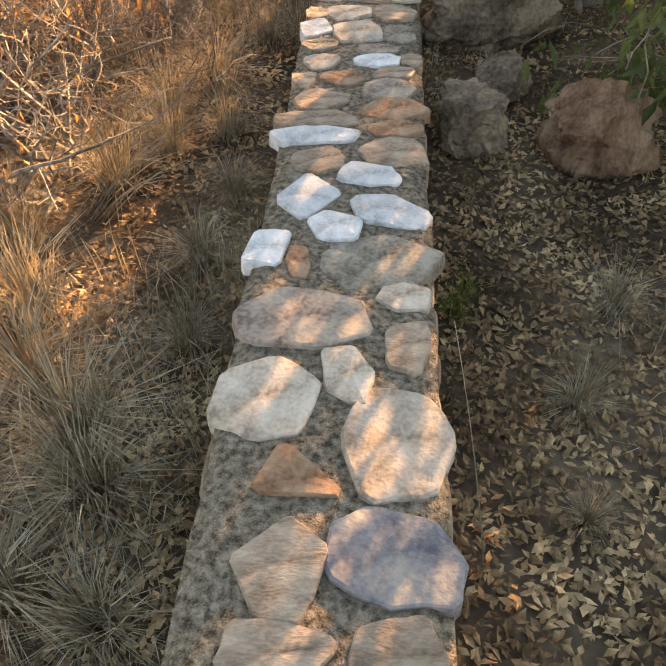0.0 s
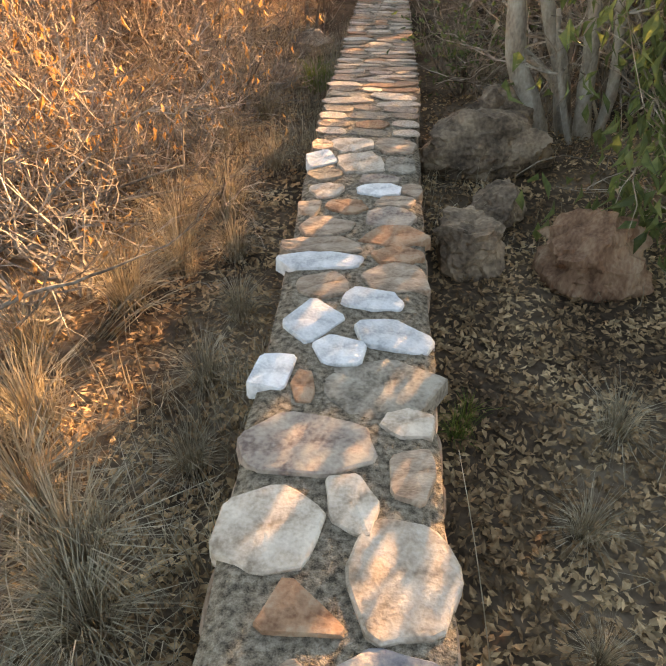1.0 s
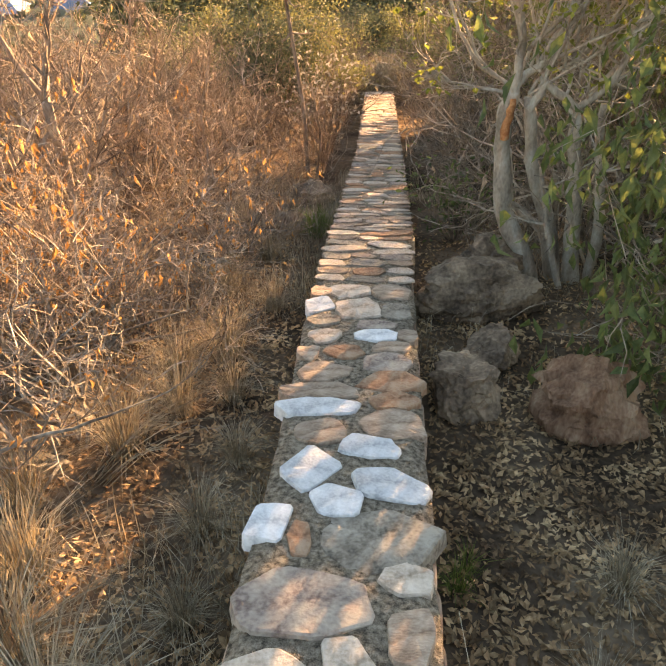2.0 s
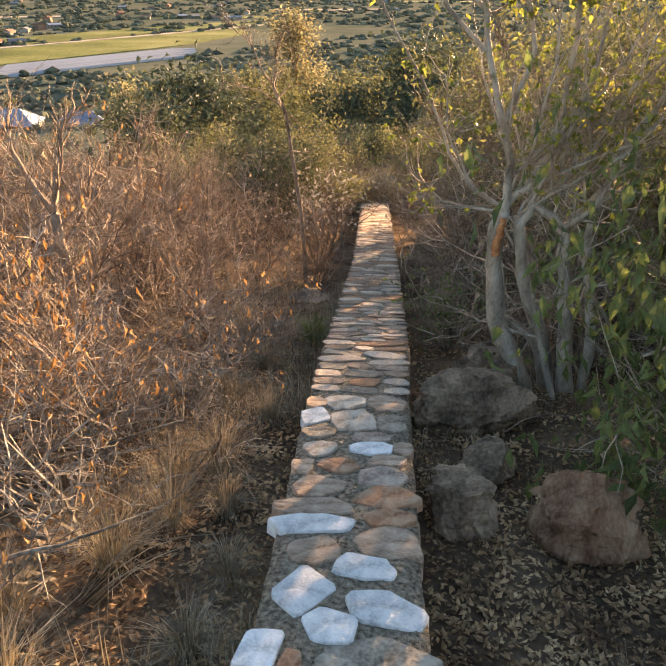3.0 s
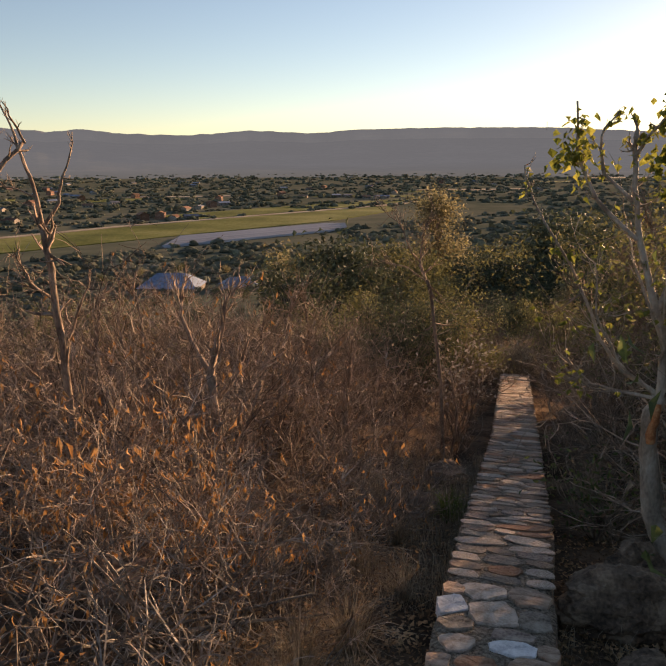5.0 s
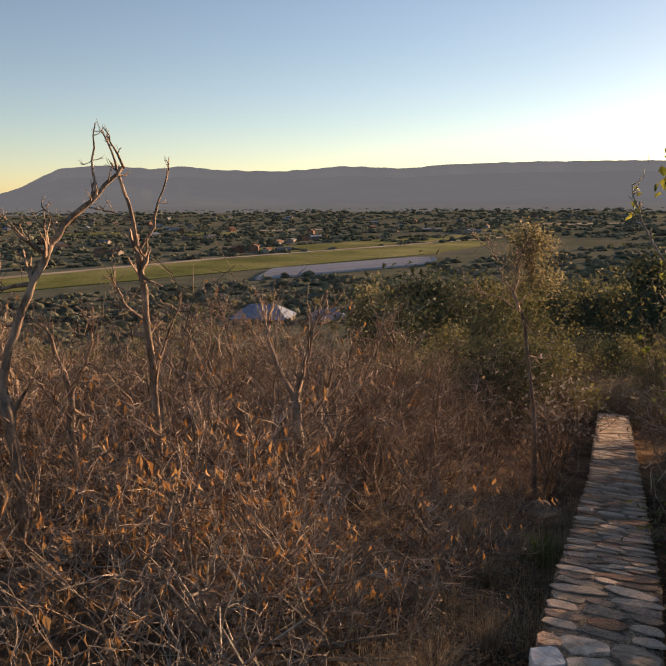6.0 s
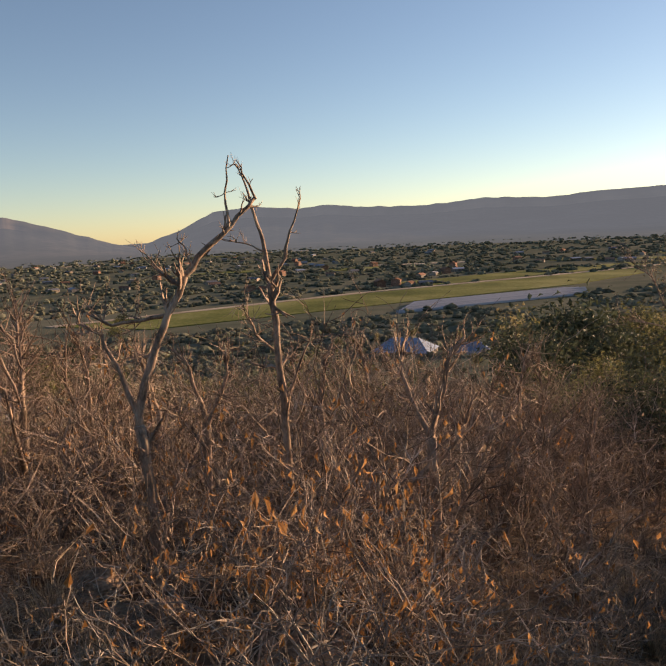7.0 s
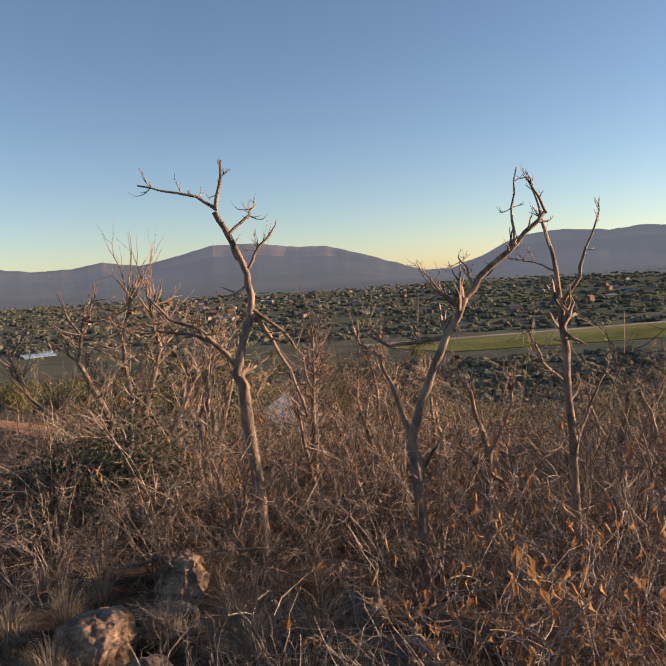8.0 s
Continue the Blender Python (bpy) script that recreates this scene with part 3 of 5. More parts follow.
boulder("boulder", -2.45, 3.62, (0.5, 0.26, 0.15), 10, 0.25, "flat pinkish rock under bare shrubs", seed=13)


# ---- bare trees ----
def limb(geo, points, r0, r1, sides=6, twigs=0, reach=0.3, leaves=None):
    """A limb through a few knees, with knobbly thickness and short spurs."""
    fine = []
    for p, q in zip(points, points[1:]):
        p, q = Vector(p), Vector(q)
        for k in range(3):
            fine.append(p.lerp(q, k / 3) + Vector((random.uniform(-1, 1), random.uniform(-1, 1), random.uniform(-0.5, 0.5))) * 0.012 * (k > 0))
    fine.append(Vector(points[-1]))
    n = len(fine) - 1
    geo.tube(fine, [(r0 + (r1 - r0) * i / n) * random.uniform(0.9, 1.12) for i in range(n + 1)], sides)
    for _ in range(twigs):
        i = random.randint(max(1, n // 3), n)
        d = (fine[i] - fine[i - 1]).normalized()
        grow(geo, fine[i].copy(), turned(d * 0.5, 0.6), reach * random.uniform(0.4, 1), max(0.0025, r1 * 0.85), 1, 3, 0.5, 0.15, leaves)


def bare_tree(x, y, label, limbs, bearing, group="bare trees"):
    """limbs: name, thickness at both ends, twigs, reach, and knees as (across, height) in metres seen square to the bearing."""
    z = ground(x, y)
    tree = root("bare_tree", x, y, z - 0.03, label, "tree", group)
    b = radians(bearing)
    across, deep = Vector((math.cos(b), -math.sin(b), 0)), Vector((math.sin(b), math.cos(b), 0))
    depth = 0.0
    for name, r0, r1, twigs, reach, knees in limbs:
        geo = Geo()
        lean = random.uniform(-0.12, 0.12)
        pts = []
        for i, (u, h) in enumerate(knees):
            pts.append(across * u + deep * (lean * i * 0.5) + Vector((0, 0, h - z)))
        limb(geo, pts, r0, r1, 7 if r0 > 0.02 else 5, int(twigs * 1.4), reach * 0.8)
        part(name, geo.mesh(name, BARK, True), tree)
    return tree


random.seed(5)
bare_tree(-5.68, 3.4, "leafless crooked grey-barked tree in brown brush", [
    ("trunk", 0.055, 0.045, 2, 0.4, [(0.0, -1.35), (0.02, -0.5), (-0.06, 0.5), (-0.12, 0.64)]),
    ("limb", 0.042, 0.024, 3, 0.35, [(-0.12, 0.6), (-0.03, 0.9), (0.05, 1.18), (0.04, 1.45), (-0.1, 1.8), (-0.2, 2.0)]),
    ("limb", 0.02, 0.009, 3, 0.16, [(-0.2, 2.0), (-0.16, 2.2), (-0.14, 2.4)]),
    ("limb", 0.018, 0.007, 6, 0.2, [(-0.19, 2.0), (-0.35, 2.12), (-0.52, 2.16), (-0.82, 2.23)]),
    ("limb", 0.016, 0.008, 4, 0.2, [(-0.1, 1.8), (0.04, 1.92), (0.13, 2.02)]),
    ("limb", 0.016, 0.006, 5, 0.2, [(0.04, 1.5), (0.14, 1.68), (0.25, 1.78), (0.32, 1.9)]),
    ("limb", 0.026, 0.01, 8, 0.3, [(-0.1, 0.65), (-0.25, 0.85), (-0.42, 1.03), (-0.65, 1.12), (-0.8, 1.3)]),
    ("limb", 0.02, 0.008, 6, 0.3, [(-0.3, 0.9), (-0.5, 0.98), (-0.75, 1.02)]),
    ("limb", 0.022, 0.01, 6, 0.35, [(0.05, 1.1), (0.2, 0.9), (0.36, 0.6), (0.5, 0.15)]),
    ("limb", 0.018, 0.008, 6, 0.35, [(0.06, 1.15), (0.3, 0.95), (0.46, 0.72), (0.48, 0.5)]),
], -72)
bare_tree(-4.12, 4.0, "leafless tree with a long slanting crown limb", [
    ("trunk", 0.042, 0.036, 2, 0.4, [(0.0, -1.45), (-0.02, -0.35), (-0.07, 0.12)]),
    ("limb", 0.032, 0.026, 4, 0.35, [(-0.07, 0.1), (0.0, 0.46), (0.12, 0.75), (0.24, 1.0), (0.34, 1.2)]),
    ("limb", 0.028, 0.014, 8, 0.22, [(0.34, 1.2), (0.52, 1.4), (0.72, 1.56), (0.92, 1.77)]),
    ("limb", 0.012, 0.005, 3, 0.12, [(0.7, 1.55), (0.68, 1.8), (0.72, 2.07)]),
    ("limb", 0.011, 0.004, 3, 0.12, [(0.92, 1.75), (0.84, 1.9), (0.77, 2.03)]),
    ("limb", 0.012, 0.005, 5, 0.18, [(0.4, 1.25), (0.37, 1.4), (0.31, 1.48)]),
    ("limb", 0.012, 0.005, 5, 0.22, [(0.3, 1.15), (0.18, 1.25), (0.08, 1.38)]),
    ("limb", 0.022, 0.009, 8, 0.35, [(-0.06, 0.15), (-0.16, 0.5), (-0.28, 0.82), (-0.42, 0.9)]),
    ("limb", 0.018, 0.007, 8, 0.35, [(0.2, 0.92), (0.02, 0.9), (-0.2, 0.88), (-0.36, 0.98)]),
], -53)
bare_tree(-3.64, 5.06, "slim leafless tree with a forked crown", [
    ("trunk", 0.036, 0.026, 6, 0.4, [(0.0, -1.5), (-0.02, -0.08), (-0.05, 0.62), (-0.08, 1.09)]),
    ("limb", 0.02, 0.006, 6, 0.22, [(-0.08, 1.09), (-0.12, 1.43), (-0.18, 1.65), (-0.24, 1.9), (-0.3, 2.06)]),
    ("limb", 0.018, 0.006, 4, 0.18, [(-0.08, 1.09), (0.06, 1.3), (0.1, 1.5), (0.2, 1.76)]),
    ("limb", 0.009, 0.004, 5, 0.15, [(-0.12, 1.35), (-0.26, 1.42), (-0.44, 1.46)]),
    ("limb", 0.016, 0.006, 8, 0.3, [(0.0, 0.1), (0.1, 0.35), (0.22, 0.62)]),
    ("limb", 0.014, 0.006, 8, 0.3, [(-0.05, 0.5), (-0.22, 0.68), (-0.3, 0.9)]),
], -38)
bare_tree(-0.9, 9.0, "thin grey leafless tree with a brushy top", [
    ("trunk", 0.03, 0.018, 5, 0.5, [(0.0, -2.4), (-0.06, -1.2), (-0.22, 0.0), (-0.36, 0.35)]),
    ("limb", 0.013, 0.004, 14, 0.4, [(-0.36, 0.35), (-0.5, 0.55), (-0.62, 0.85), (-0.8, 1.0)]),
    ("limb", 0.013, 0.004, 14, 0.4, [(-0.36, 0.35), (-0.34, 0.7), (-0.24, 1.0)]),
    ("limb", 0.012, 0.004, 14, 0.4, [(-0.25, 0.1), (-0.52, 0.3), (-0.95, 0.4)]),
    ("limb", 0.022, 0.008, 8, 0.4, [(0.1, -2.4), (0.16, -1.6), (0.05, -1.0)]),
], -6)
knobbly_tree = bare_tree(-2.6, 5.6, "small knobbly bare tree with upright crown", [
    ("trunk", 0.05, 0.04, 4, 0.5, [(0.0, -1.7), (0.04, -0.9), (0.02, -0.2)]),
    ("limb", 0.03, 0.01, 12, 0.4, [(0.02, -0.2), (0.1, 0.1), (0.16, 0.4), (0.3, 0.6)]),
    ("limb", 0.028, 0.01, 12, 0.4, [(0.02, -0.25), (-0.1, 0.0), (-0.22, 0.3), (-0.2, 0.55)]),
    ("limb", 0.02, 0.008, 10, 0.35, [(0.03, -0.5), (0.25, -0.2), (0.35, 0.1)]),
], -25)
spreading_tree = bare_tree(-9.2, 3.2, "spreading bare tree with many crooked limbs", [
    ("trunk", 0.09, 0.07, 2, 0.5, [(0.0, -1.5), (0.05, -0.9)]),
    ("limb", 0.06, 0.015, 24, 0.85, [(0.05, -0.9), (-0.2, -0.2), (-0.5, 0.5), (-0.4, 1.0)]),
    ("limb", 0.06, 0.015, 24, 0.85, [(0.05, -0.9), (0.3, -0.1), (0.5, 0.6), (0.4, 1.2)]),
    ("limb", 0.05, 0.015, 24, 0.85, [(0.05, -0.9), (0.1, 0.0), (0.05, 0.7), (0.15, 1.3)]),
    ("limb", 0.045, 0.012, 24, 0.85, [(0.05, -0.9), (-0.6, -0.4), (-1.1, 0.1), (-1.3, 0.6)]),
    ("limb", 0.045, 0.012, 24, 0.85, [(0.05, -0.9), (0.6, -0.5), (0.9, 0.1), (1.2, 0.5)]),
], -79)

for source, x, y, turn, size in ((spreading_tree, -7.0, 4.7, 70, 0.75), (knobbly_tree, -6.4, 6.0, 130, 0.95), (spreading_tree, -8.3, 6.6, 200, 0.8), (knobbly_tree, -4.9, 7.2, 40, 1.0),
                                 (knobbly_tree, -2.0, 8.2, 260, 0.8), (spreading_tree, -3.4, 9.8, 310, 0.75), (spreading_tree, -11.0, 5.0, 20, 0.9), (knobbly_tree, -4.9, 5.4, 200, 0.95),
                                 (spreading_tree, -5.6, 9.6, 150, 0.8), (knobbly_tree, -7.6, 3.7, 320, 0.9), (knobbly_tree, 2.3, 8.0, 90, 1.1), (spreading_tree, 3.0, 10.0, 240, 1.0), (knobbly_tree, 1.7, 6.6, 10, 1.1),
                                 (spreading_tree, 2.2, 12.6, 130, 1.2), (spreading_tree, 2.9, 15.2, 20, 1.25), (knobbly_tree, 1.7, 10.6, 75, 1.3)):
    copy_thing(source, pose(x, y, ground(x, y) - 0.03, 0, 0, turn) @ Matrix.Diagonal((size, size, size, 1)))


# ---- the coral tree ----
def coral_tree():
    random.seed(21)
    z0 = ground(1.2, 4.75)
    tree = root("coral_tree", 1.2, 4.75, z0, "many-stemmed grey-barked tree with sparse yellow-green leaves", "tree")
    tips = []

    def stem(name, r0, r1, twigs, reach, pts):
        geo = Geo()
        limb(geo, [(x - 1.2, y - 4.75, z - z0) for x, y, z in pts], r0 * (0.85 if name == "trunk" else 0.62), r1 * 0.7, 8, twigs * 2, reach * (0.2 if pts[-1][2] > 1.5 else 0.75), tips)
        part(name, geo.mesh(name, CORAL_BARK, True), tree)

    stem("trunk", 0.085, 0.062, 0, 0, [(1.18, 4.65, -1.3), (1.1, 4.65, -1.0), (0.9, 4.68, -0.62), (0.86, 4.69, -0.3), (0.83, 4.69, 0.0), (0.87, 4.69, 0.16)])
    stem("trunk", 0.07, 0.05, 0, 0, [(1.4, 4.85, -1.35), (1.22, 4.8, -0.7), (1.05, 4.75, -0.3), (0.97, 4.7, 0.12)])
    stem("trunk", 0.075, 0.05, 0, 0, [(1.5, 4.75, -1.35), (1.4, 4.7, -0.8), (1.33, 4.7, -0.3), (1.24, 4.66, 0.08)])
    stem("trunk", 0.05, 0.035, 0, 0, [(1.45, 4.95, -1.35), (1.25, 4.95, -0.9), (1.0, 4.95, -0.7), (0.92, 4.9, -0.3)])
    stem("trunk", 0.05, 0.03, 1, 0.4, [(1.62, 4.8, -1.35), (1.58, 4.75, -0.7), (1.45, 4.7, -0.2), (1.42, 4.66, 0.1)])
    stem("trunk", 0.03, 0.02, 1, 0.4, [(1.4, 4.6, -1.35), (1.2, 4.62, -0.7), (1.1, 4.62, -0.3)])
    stem("limb", 0.05, 0.018, 10, 0.55, [(0.87, 4.69, 0.14), (0.88, 4.68, 0.45), (0.8, 4.66, 0.7), (0.68, 4.7, 1.1), (0.62, 4.72, 1.42), (0.61, 4.72, 1.75)])
    stem("limb", 0.035, 0.008, 8, 0.5, [(0.8, 4.66, 0.68), (0.95, 4.72, 1.1), (0.8, 4.7, 1.7), (0.84, 4.69, 2.13)])
    stem("limb", 0.024, 0.008, 8, 0.45, [(0.66, 4.7, 1.12), (0.42, 4.75, 1.35), (0.29, 4.77, 1.64), (0.27, 4.77, 1.92)])
    stem("limb", 0.02, 0.008, 6, 0.4, [(0.62, 4.72, 1.35), (0.45, 4.75, 1.5), (0.42, 4.75, 1.72), (0.49, 4.74, 1.83)])
    stem("limb", 0.02, 0.008, 5, 0.3, [(0.61, 4.72, 1.6), (0.7, 4.7, 1.75), (0.76, 4.7, 1.82)])
    stem("limb", 0.045, 0.02, 10, 0.55, [(0.97, 4.68, 0.05), (1.05, 4.66, 0.22), (1.25, 4.63, 0.08), (1.42, 4.6, 0.25), (1.52, 4.6, 0.55), (1.7, 4.6, 0.9), (1.75, 4.55, 1.4)])
    stem("limb", 0.04, 0.01, 10, 0.55, [(0.88, 4.69, 0.2), (1.06, 4.7, 0.38), (1.12, 4.66, 0.6), (1.16, 4.64, 1.2), (1.13, 4.65, 1.7), (1.15, 4.65, 2.06)])
    stem("limb", 0.03, 0.009, 10, 0.5, [(1.1, 4.66, 0.55), (1.3, 4.7, 0.9), (1.35, 4.75, 1.4), (1.28, 4.7, 1.75)])
    stem("limb", 0.028, 0.009, 10, 0.5, [(1.3, 4.63, 0.12), (1.55, 4.75, 0.4), (1.85, 4.85, 0.7), (2.1, 4.9, 1.1)])
    stem("limb", 0.024, 0.007, 10, 0.45, [(0.86, 4.69, 0.18), (0.65, 4.72, 0.3), (0.5, 4.74, 0.5), (0.3, 4.78, 0.95), (0.05, 4.8, 1.35), (-0.01, 4.81, 1.55)])
    stem("limb", 0.02, 0.007, 10, 0.45, [(0.84, 4.69, 0.15), (0.66, 4.7, 0.17), (0.48, 4.72, 0.2), (0.36, 4.7, 0.32)])
    stem("limb", 0.016, 0.006, 8, 0.4, [(0.85, 4.69, 0.17), (0.6, 4.6, 0.4), (0.45, 4.5, 0.7), (0.42, 4.5, 1.0)])
    stem("limb", 0.016, 0.006, 8, 0.4, [(0.95, 4.7, 0.3), (0.98, 4.5, 0.7), (1.02, 4.45, 1.1), (1.0, 4.5, 1.5)])
    for _ in range(30):
        w = random.uniform(-0.5, 2.2)
        x, z = random.uniform(0.85, 1.5), random.uniform(0.1, 0.5)
        dx, dy = math.cos(w) * random.uniform(0.2, 0.75), random.uniform(-0.35, 0.5)
        top = random.uniform(0.4, 1.0)
        stem("limb", 0.018, 0.006, 5, 0.4, [(x, 4.68, z), (x + dx * 0.4, 4.68 + dy * 0.4, z + top * 0.35), (x + dx * 0.8, 4.68 + dy * 0.8, z + top * 0.7), (x + dx, 4.68 + dy, z + top)])
    torn = Geo()
    limb(torn, [(-0.36, -0.125, -0.12 - z0), (-0.345, -0.125, 0.02 - z0), (-0.34, -0.12, 0.13 - z0)], 0.03, 0.02, 7)
    part("torn_bark", torn.mesh("torn_bark", RAW_WOOD, True), tree, "orange torn wood on the trunk")
    crown = Geo()
    tops = [Vector((0.27 - 1.2, 0.02, 1.65 - z0)), Vector((0.84 - 1.2, -0.06, 1.85 - z0)), Vector((1.15 - 1.2, -0.1, 1.72 - z0)), Vector((1.2 - 1.2, -0.1, 1.5 - z0)), Vector((0.8 - 1.2, -0.06, 1.6 - z0))]
    for c in tops:
        for _ in range(95):
            p = c + Vector((random.gauss(0, 0.06), random.gauss(0, 0.06), random.gauss(0, 0.085)))
            crown.leaf(p, Vector((random.gauss(0, 0.5), random.gauss(0, 0.5), -1)), Vector((random.gauss(0, 1), random.gauss(0, 1), 0.1)), random.uniform(0.035, 0.075), random.uniform(0.035, 0.065))
    for p, d in random.sample(tips, min(len(tips), 900)):
        for _ in range(random.randint(1, 2)):
            crown.leaf(p, Vector((random.gauss(0, 0.6), random.gauss(0, 0.6), -0.8)), Vector((random.gauss(0, 1), random.gauss(0, 1), 0.1)), random.uniform(0.028, 0.062), random.uniform(0.026, 0.055))
    part("crown", crown.mesh("crown", YELLOW_LEAF), tree, "sparse drooping yellow-green leaves")


coral_tree()


# ---- brush ----
def joined(name, sources, places, mat, label, category):
    """Many alike growths in one mesh. places: x, y, z, turn, size."""
    verts, faces, base = [], [], 0
    stock = []
    for geo in sources:
        stock.append((np.array([tuple(v) for v in geo.verts]), geo.faces))
    for i, (x, y, z, turn, size) in enumerate(places):
        v, f = stock[i % len(stock)]
        c, s = math.cos(turn) * size, math.sin(turn) * size
        verts.append(np.column_stack((v[:, 0] * c - v[:, 1] * s + x, v[:, 0] * s + v[:, 1] * c + y, v[:, 2] * size + z)))
        faces += [tuple(k + base for k in q) for q in f]
        base += len(v)
    me = bpy.data.meshes.new(name)
    me.from_pydata(np.concatenate(verts).tolist(), [], faces)
    me.materials.append(mat)
    me.update()
    return tagged(new(name, me), label, category, "", "stuff")


def shrub_geo(height, stems, levels, kids, spread=0.8, tips=None, radius=0.011):
    stalks = []
    for _ in range(stems):
        geo = Geo()
        w = random.uniform(0, 6.28)
        d = Vector((math.cos(w) * random.uniform(0.15, 0.6), math.sin(w) * random.uniform(0.15, 0.6), 1)).normalized()
        grow(geo, Vector((math.cos(w) * 0.06, math.sin(w) * 0.06, -0.05)), d, height * random.uniform(0.45, 0.7), radius * random.uniform(0.7, 1.2), levels, kids, spread, 0.05, tips, 3, 0.27)
        stalks.append(geo)
    return stalks


def hanging_leaves(tips, count, long, wide):
    geo = Geo()
    for p, d in random.sample(tips, min(count, len(tips))):
        geo.leaf(p, Vector((random.gauss(0, 0.35), random.gauss(0, 0.35), -1)), Vector((random.gauss(0, 1), random.gauss(0, 1), 0)), long * random.uniform(0.6, 1.2), wide * random.uniform(0.6, 1.2), 0.35)
    return geo


def shrub_prototypes():
    """Bare, leafy and dead shrubs, each with stems and, where it has them, leaves."""
    kinds = {"bare": [], "leafy": [], "dead": []}
    for i in range(6):
        tips = []
        kinds["bare"].append((shrub_geo(1.6, 7, 3, 3, 0.75, tips), hanging_leaves(tips, 34, 0.042, 0.02).mesh("dry_foliage", CURLED_LEAF)))
    for i in range(3):
        tips = []
        kinds["leafy"].append((shrub_geo(1.6, 7, 3, 3, 0.75, tips), hanging_leaves(tips, 115, 0.075, 0.03).mesh("dry_foliage", ORANGE_LEAF)))
    for i in range(3):
        kinds["dead"].append((shrub_geo(1.3, 7, 3, 3, 0.9, None, 0.013), None))
    for kind, sets in kinds.items():
        kinds[kind] = [([g.mesh("stem", GREY_TWIG if kind == "dead" else TWIG) for g in stems], leaves) for stems, leaves in sets]
    return kinds


random.seed(31)
SHRUBS = shrub_prototypes()
SHRUB_LABELS = {"bare": "leafless red-brown twiggy shrub on the slope", "leafy": "twiggy shrub hung with dry orange leaves", "dead": "grey dead twiggy shrub in dry grass"}


def shrub(kind, x, y, size):
    stems, leaves = random.choice(SHRUBS[kind])
    ob = root({"bare": "bare_shrub", "leafy": "dry_leaf_shrub", "dead": "dead_shrub"}[kind], x, y, ground(x, y) - 0.02, SHRUB_LABELS[kind], "shrub", kind + " shrubs", random.uniform(0, 360), size)
    for me in stems:
        part("stem", me, ob)
    if leaves:
        part("dry_foliage", leaves, ob, "hanging dry orange leaves" if kind == "leafy" else "few curled brown leaves")
    return ob


def clear_of_way(x, y, room):
    """Whether a growth stands clear of the wall and of the walker's place."""
    return abs(x - wall_x(y)) > wall_width(y) / 2 + room and not (-1.0 - room < x < 0.5 and y < 1.7 + room)


for x, y, size in ((-1.9, 3.5, 1.15), (-2.2, 2.8, 1.05), (-1.35, 3.7, 0.8), (-2.7, 4.7, 1.2), (-1.75, 2.1, 0.9), (-2.4, 3.7, 1.15), (-2.9, 3.9, 1.1), (-2.2, 4.3, 1.1), (-3.2, 5.2, 1.2), (-1.7, 3.9, 0.9), (-2.9, 3.0, 0.8)):
    shrub("leafy", x, y, size * 0.88)
for x, y, size in ((-1.25, 2.4, 0.95), (-1.6, 2.95, 1.1), (-1.45, 3.4, 1.0), (-0.95, 3.7, 0.55), (-1.25, 4.5, 0.7), (-1.1, 5.4, 0.8), (-2.4, 2.2, 0.8), (-1.9, 4.4, 0.9), (-3.1, 2.3, 0.7), (-3.9, 2.9, 0.6), (-2.9, 2.9, 0.55), (-3.4, 1.9, 0.5)):
    shrub("dead", x, y, size)

for x, y, size in ((-5.9, 2.1, 0.5), (-5.6, 1.6, 0.7), (-6.9, 1.9, 0.95), (-7.4, 2.7, 1.0), (-6.1, 1.2, 0.75), (-7.9, 1.6, 1.0), (-6.6, 3.3, 1.0), (-5.2, 1.55, 0.6), (-5.5, 2.0, 0.6), (-4.9, 1.2, 0.5), (-4.9, 2.95, 0.6)):
    shrub("bare", x, y, size)


def scatter_brush():
    placed = []
    tries = 0
    while len(placed) < 285 and tries < 9000:
        tries += 1
        if random.random() < 0.66:
            x, y = -random.uniform(0.8, 1) * random.uniform(0.9, 11), random.uniform(2.0, 13)
        else:
            x, y = random.uniform(0.75, 6.5), random.uniform(4.6, 14)
        size = random.uniform(0.95, 1.45) * (1.22 if x < -2.6 and y > 5.2 else 1.0)
        if -76 < math.degrees(math.atan2(x + 0.18, y - 0.91)) < -60 and x < -5.8:
            size *= 0.72
        if x > 1.3:
            size *= 1.25
        elif x > 0:
            size *= 0.55
        if -1.6 < x < 0:
            size *= 0.55
        elif -5.5 < x < 0 and y < 5.2:
            size *= 0.78
        if y < 3.4 and x > -4.4 or not clear_of_way(x, y, 0.35 * size):
            continue
        if math.hypot(x + 4.5, y - 2.0) < 0.9 or any(math.hypot(x - a, y - b) < 0.42 for a, b in placed):
            continue
        placed.append((x, y))
        r = random.random()
        shrub("leafy" if r < 0.08 and x < 0 else "dead" if r > 0.9 else "bare", x, y, size)


random.seed(8)
scatter_brush()


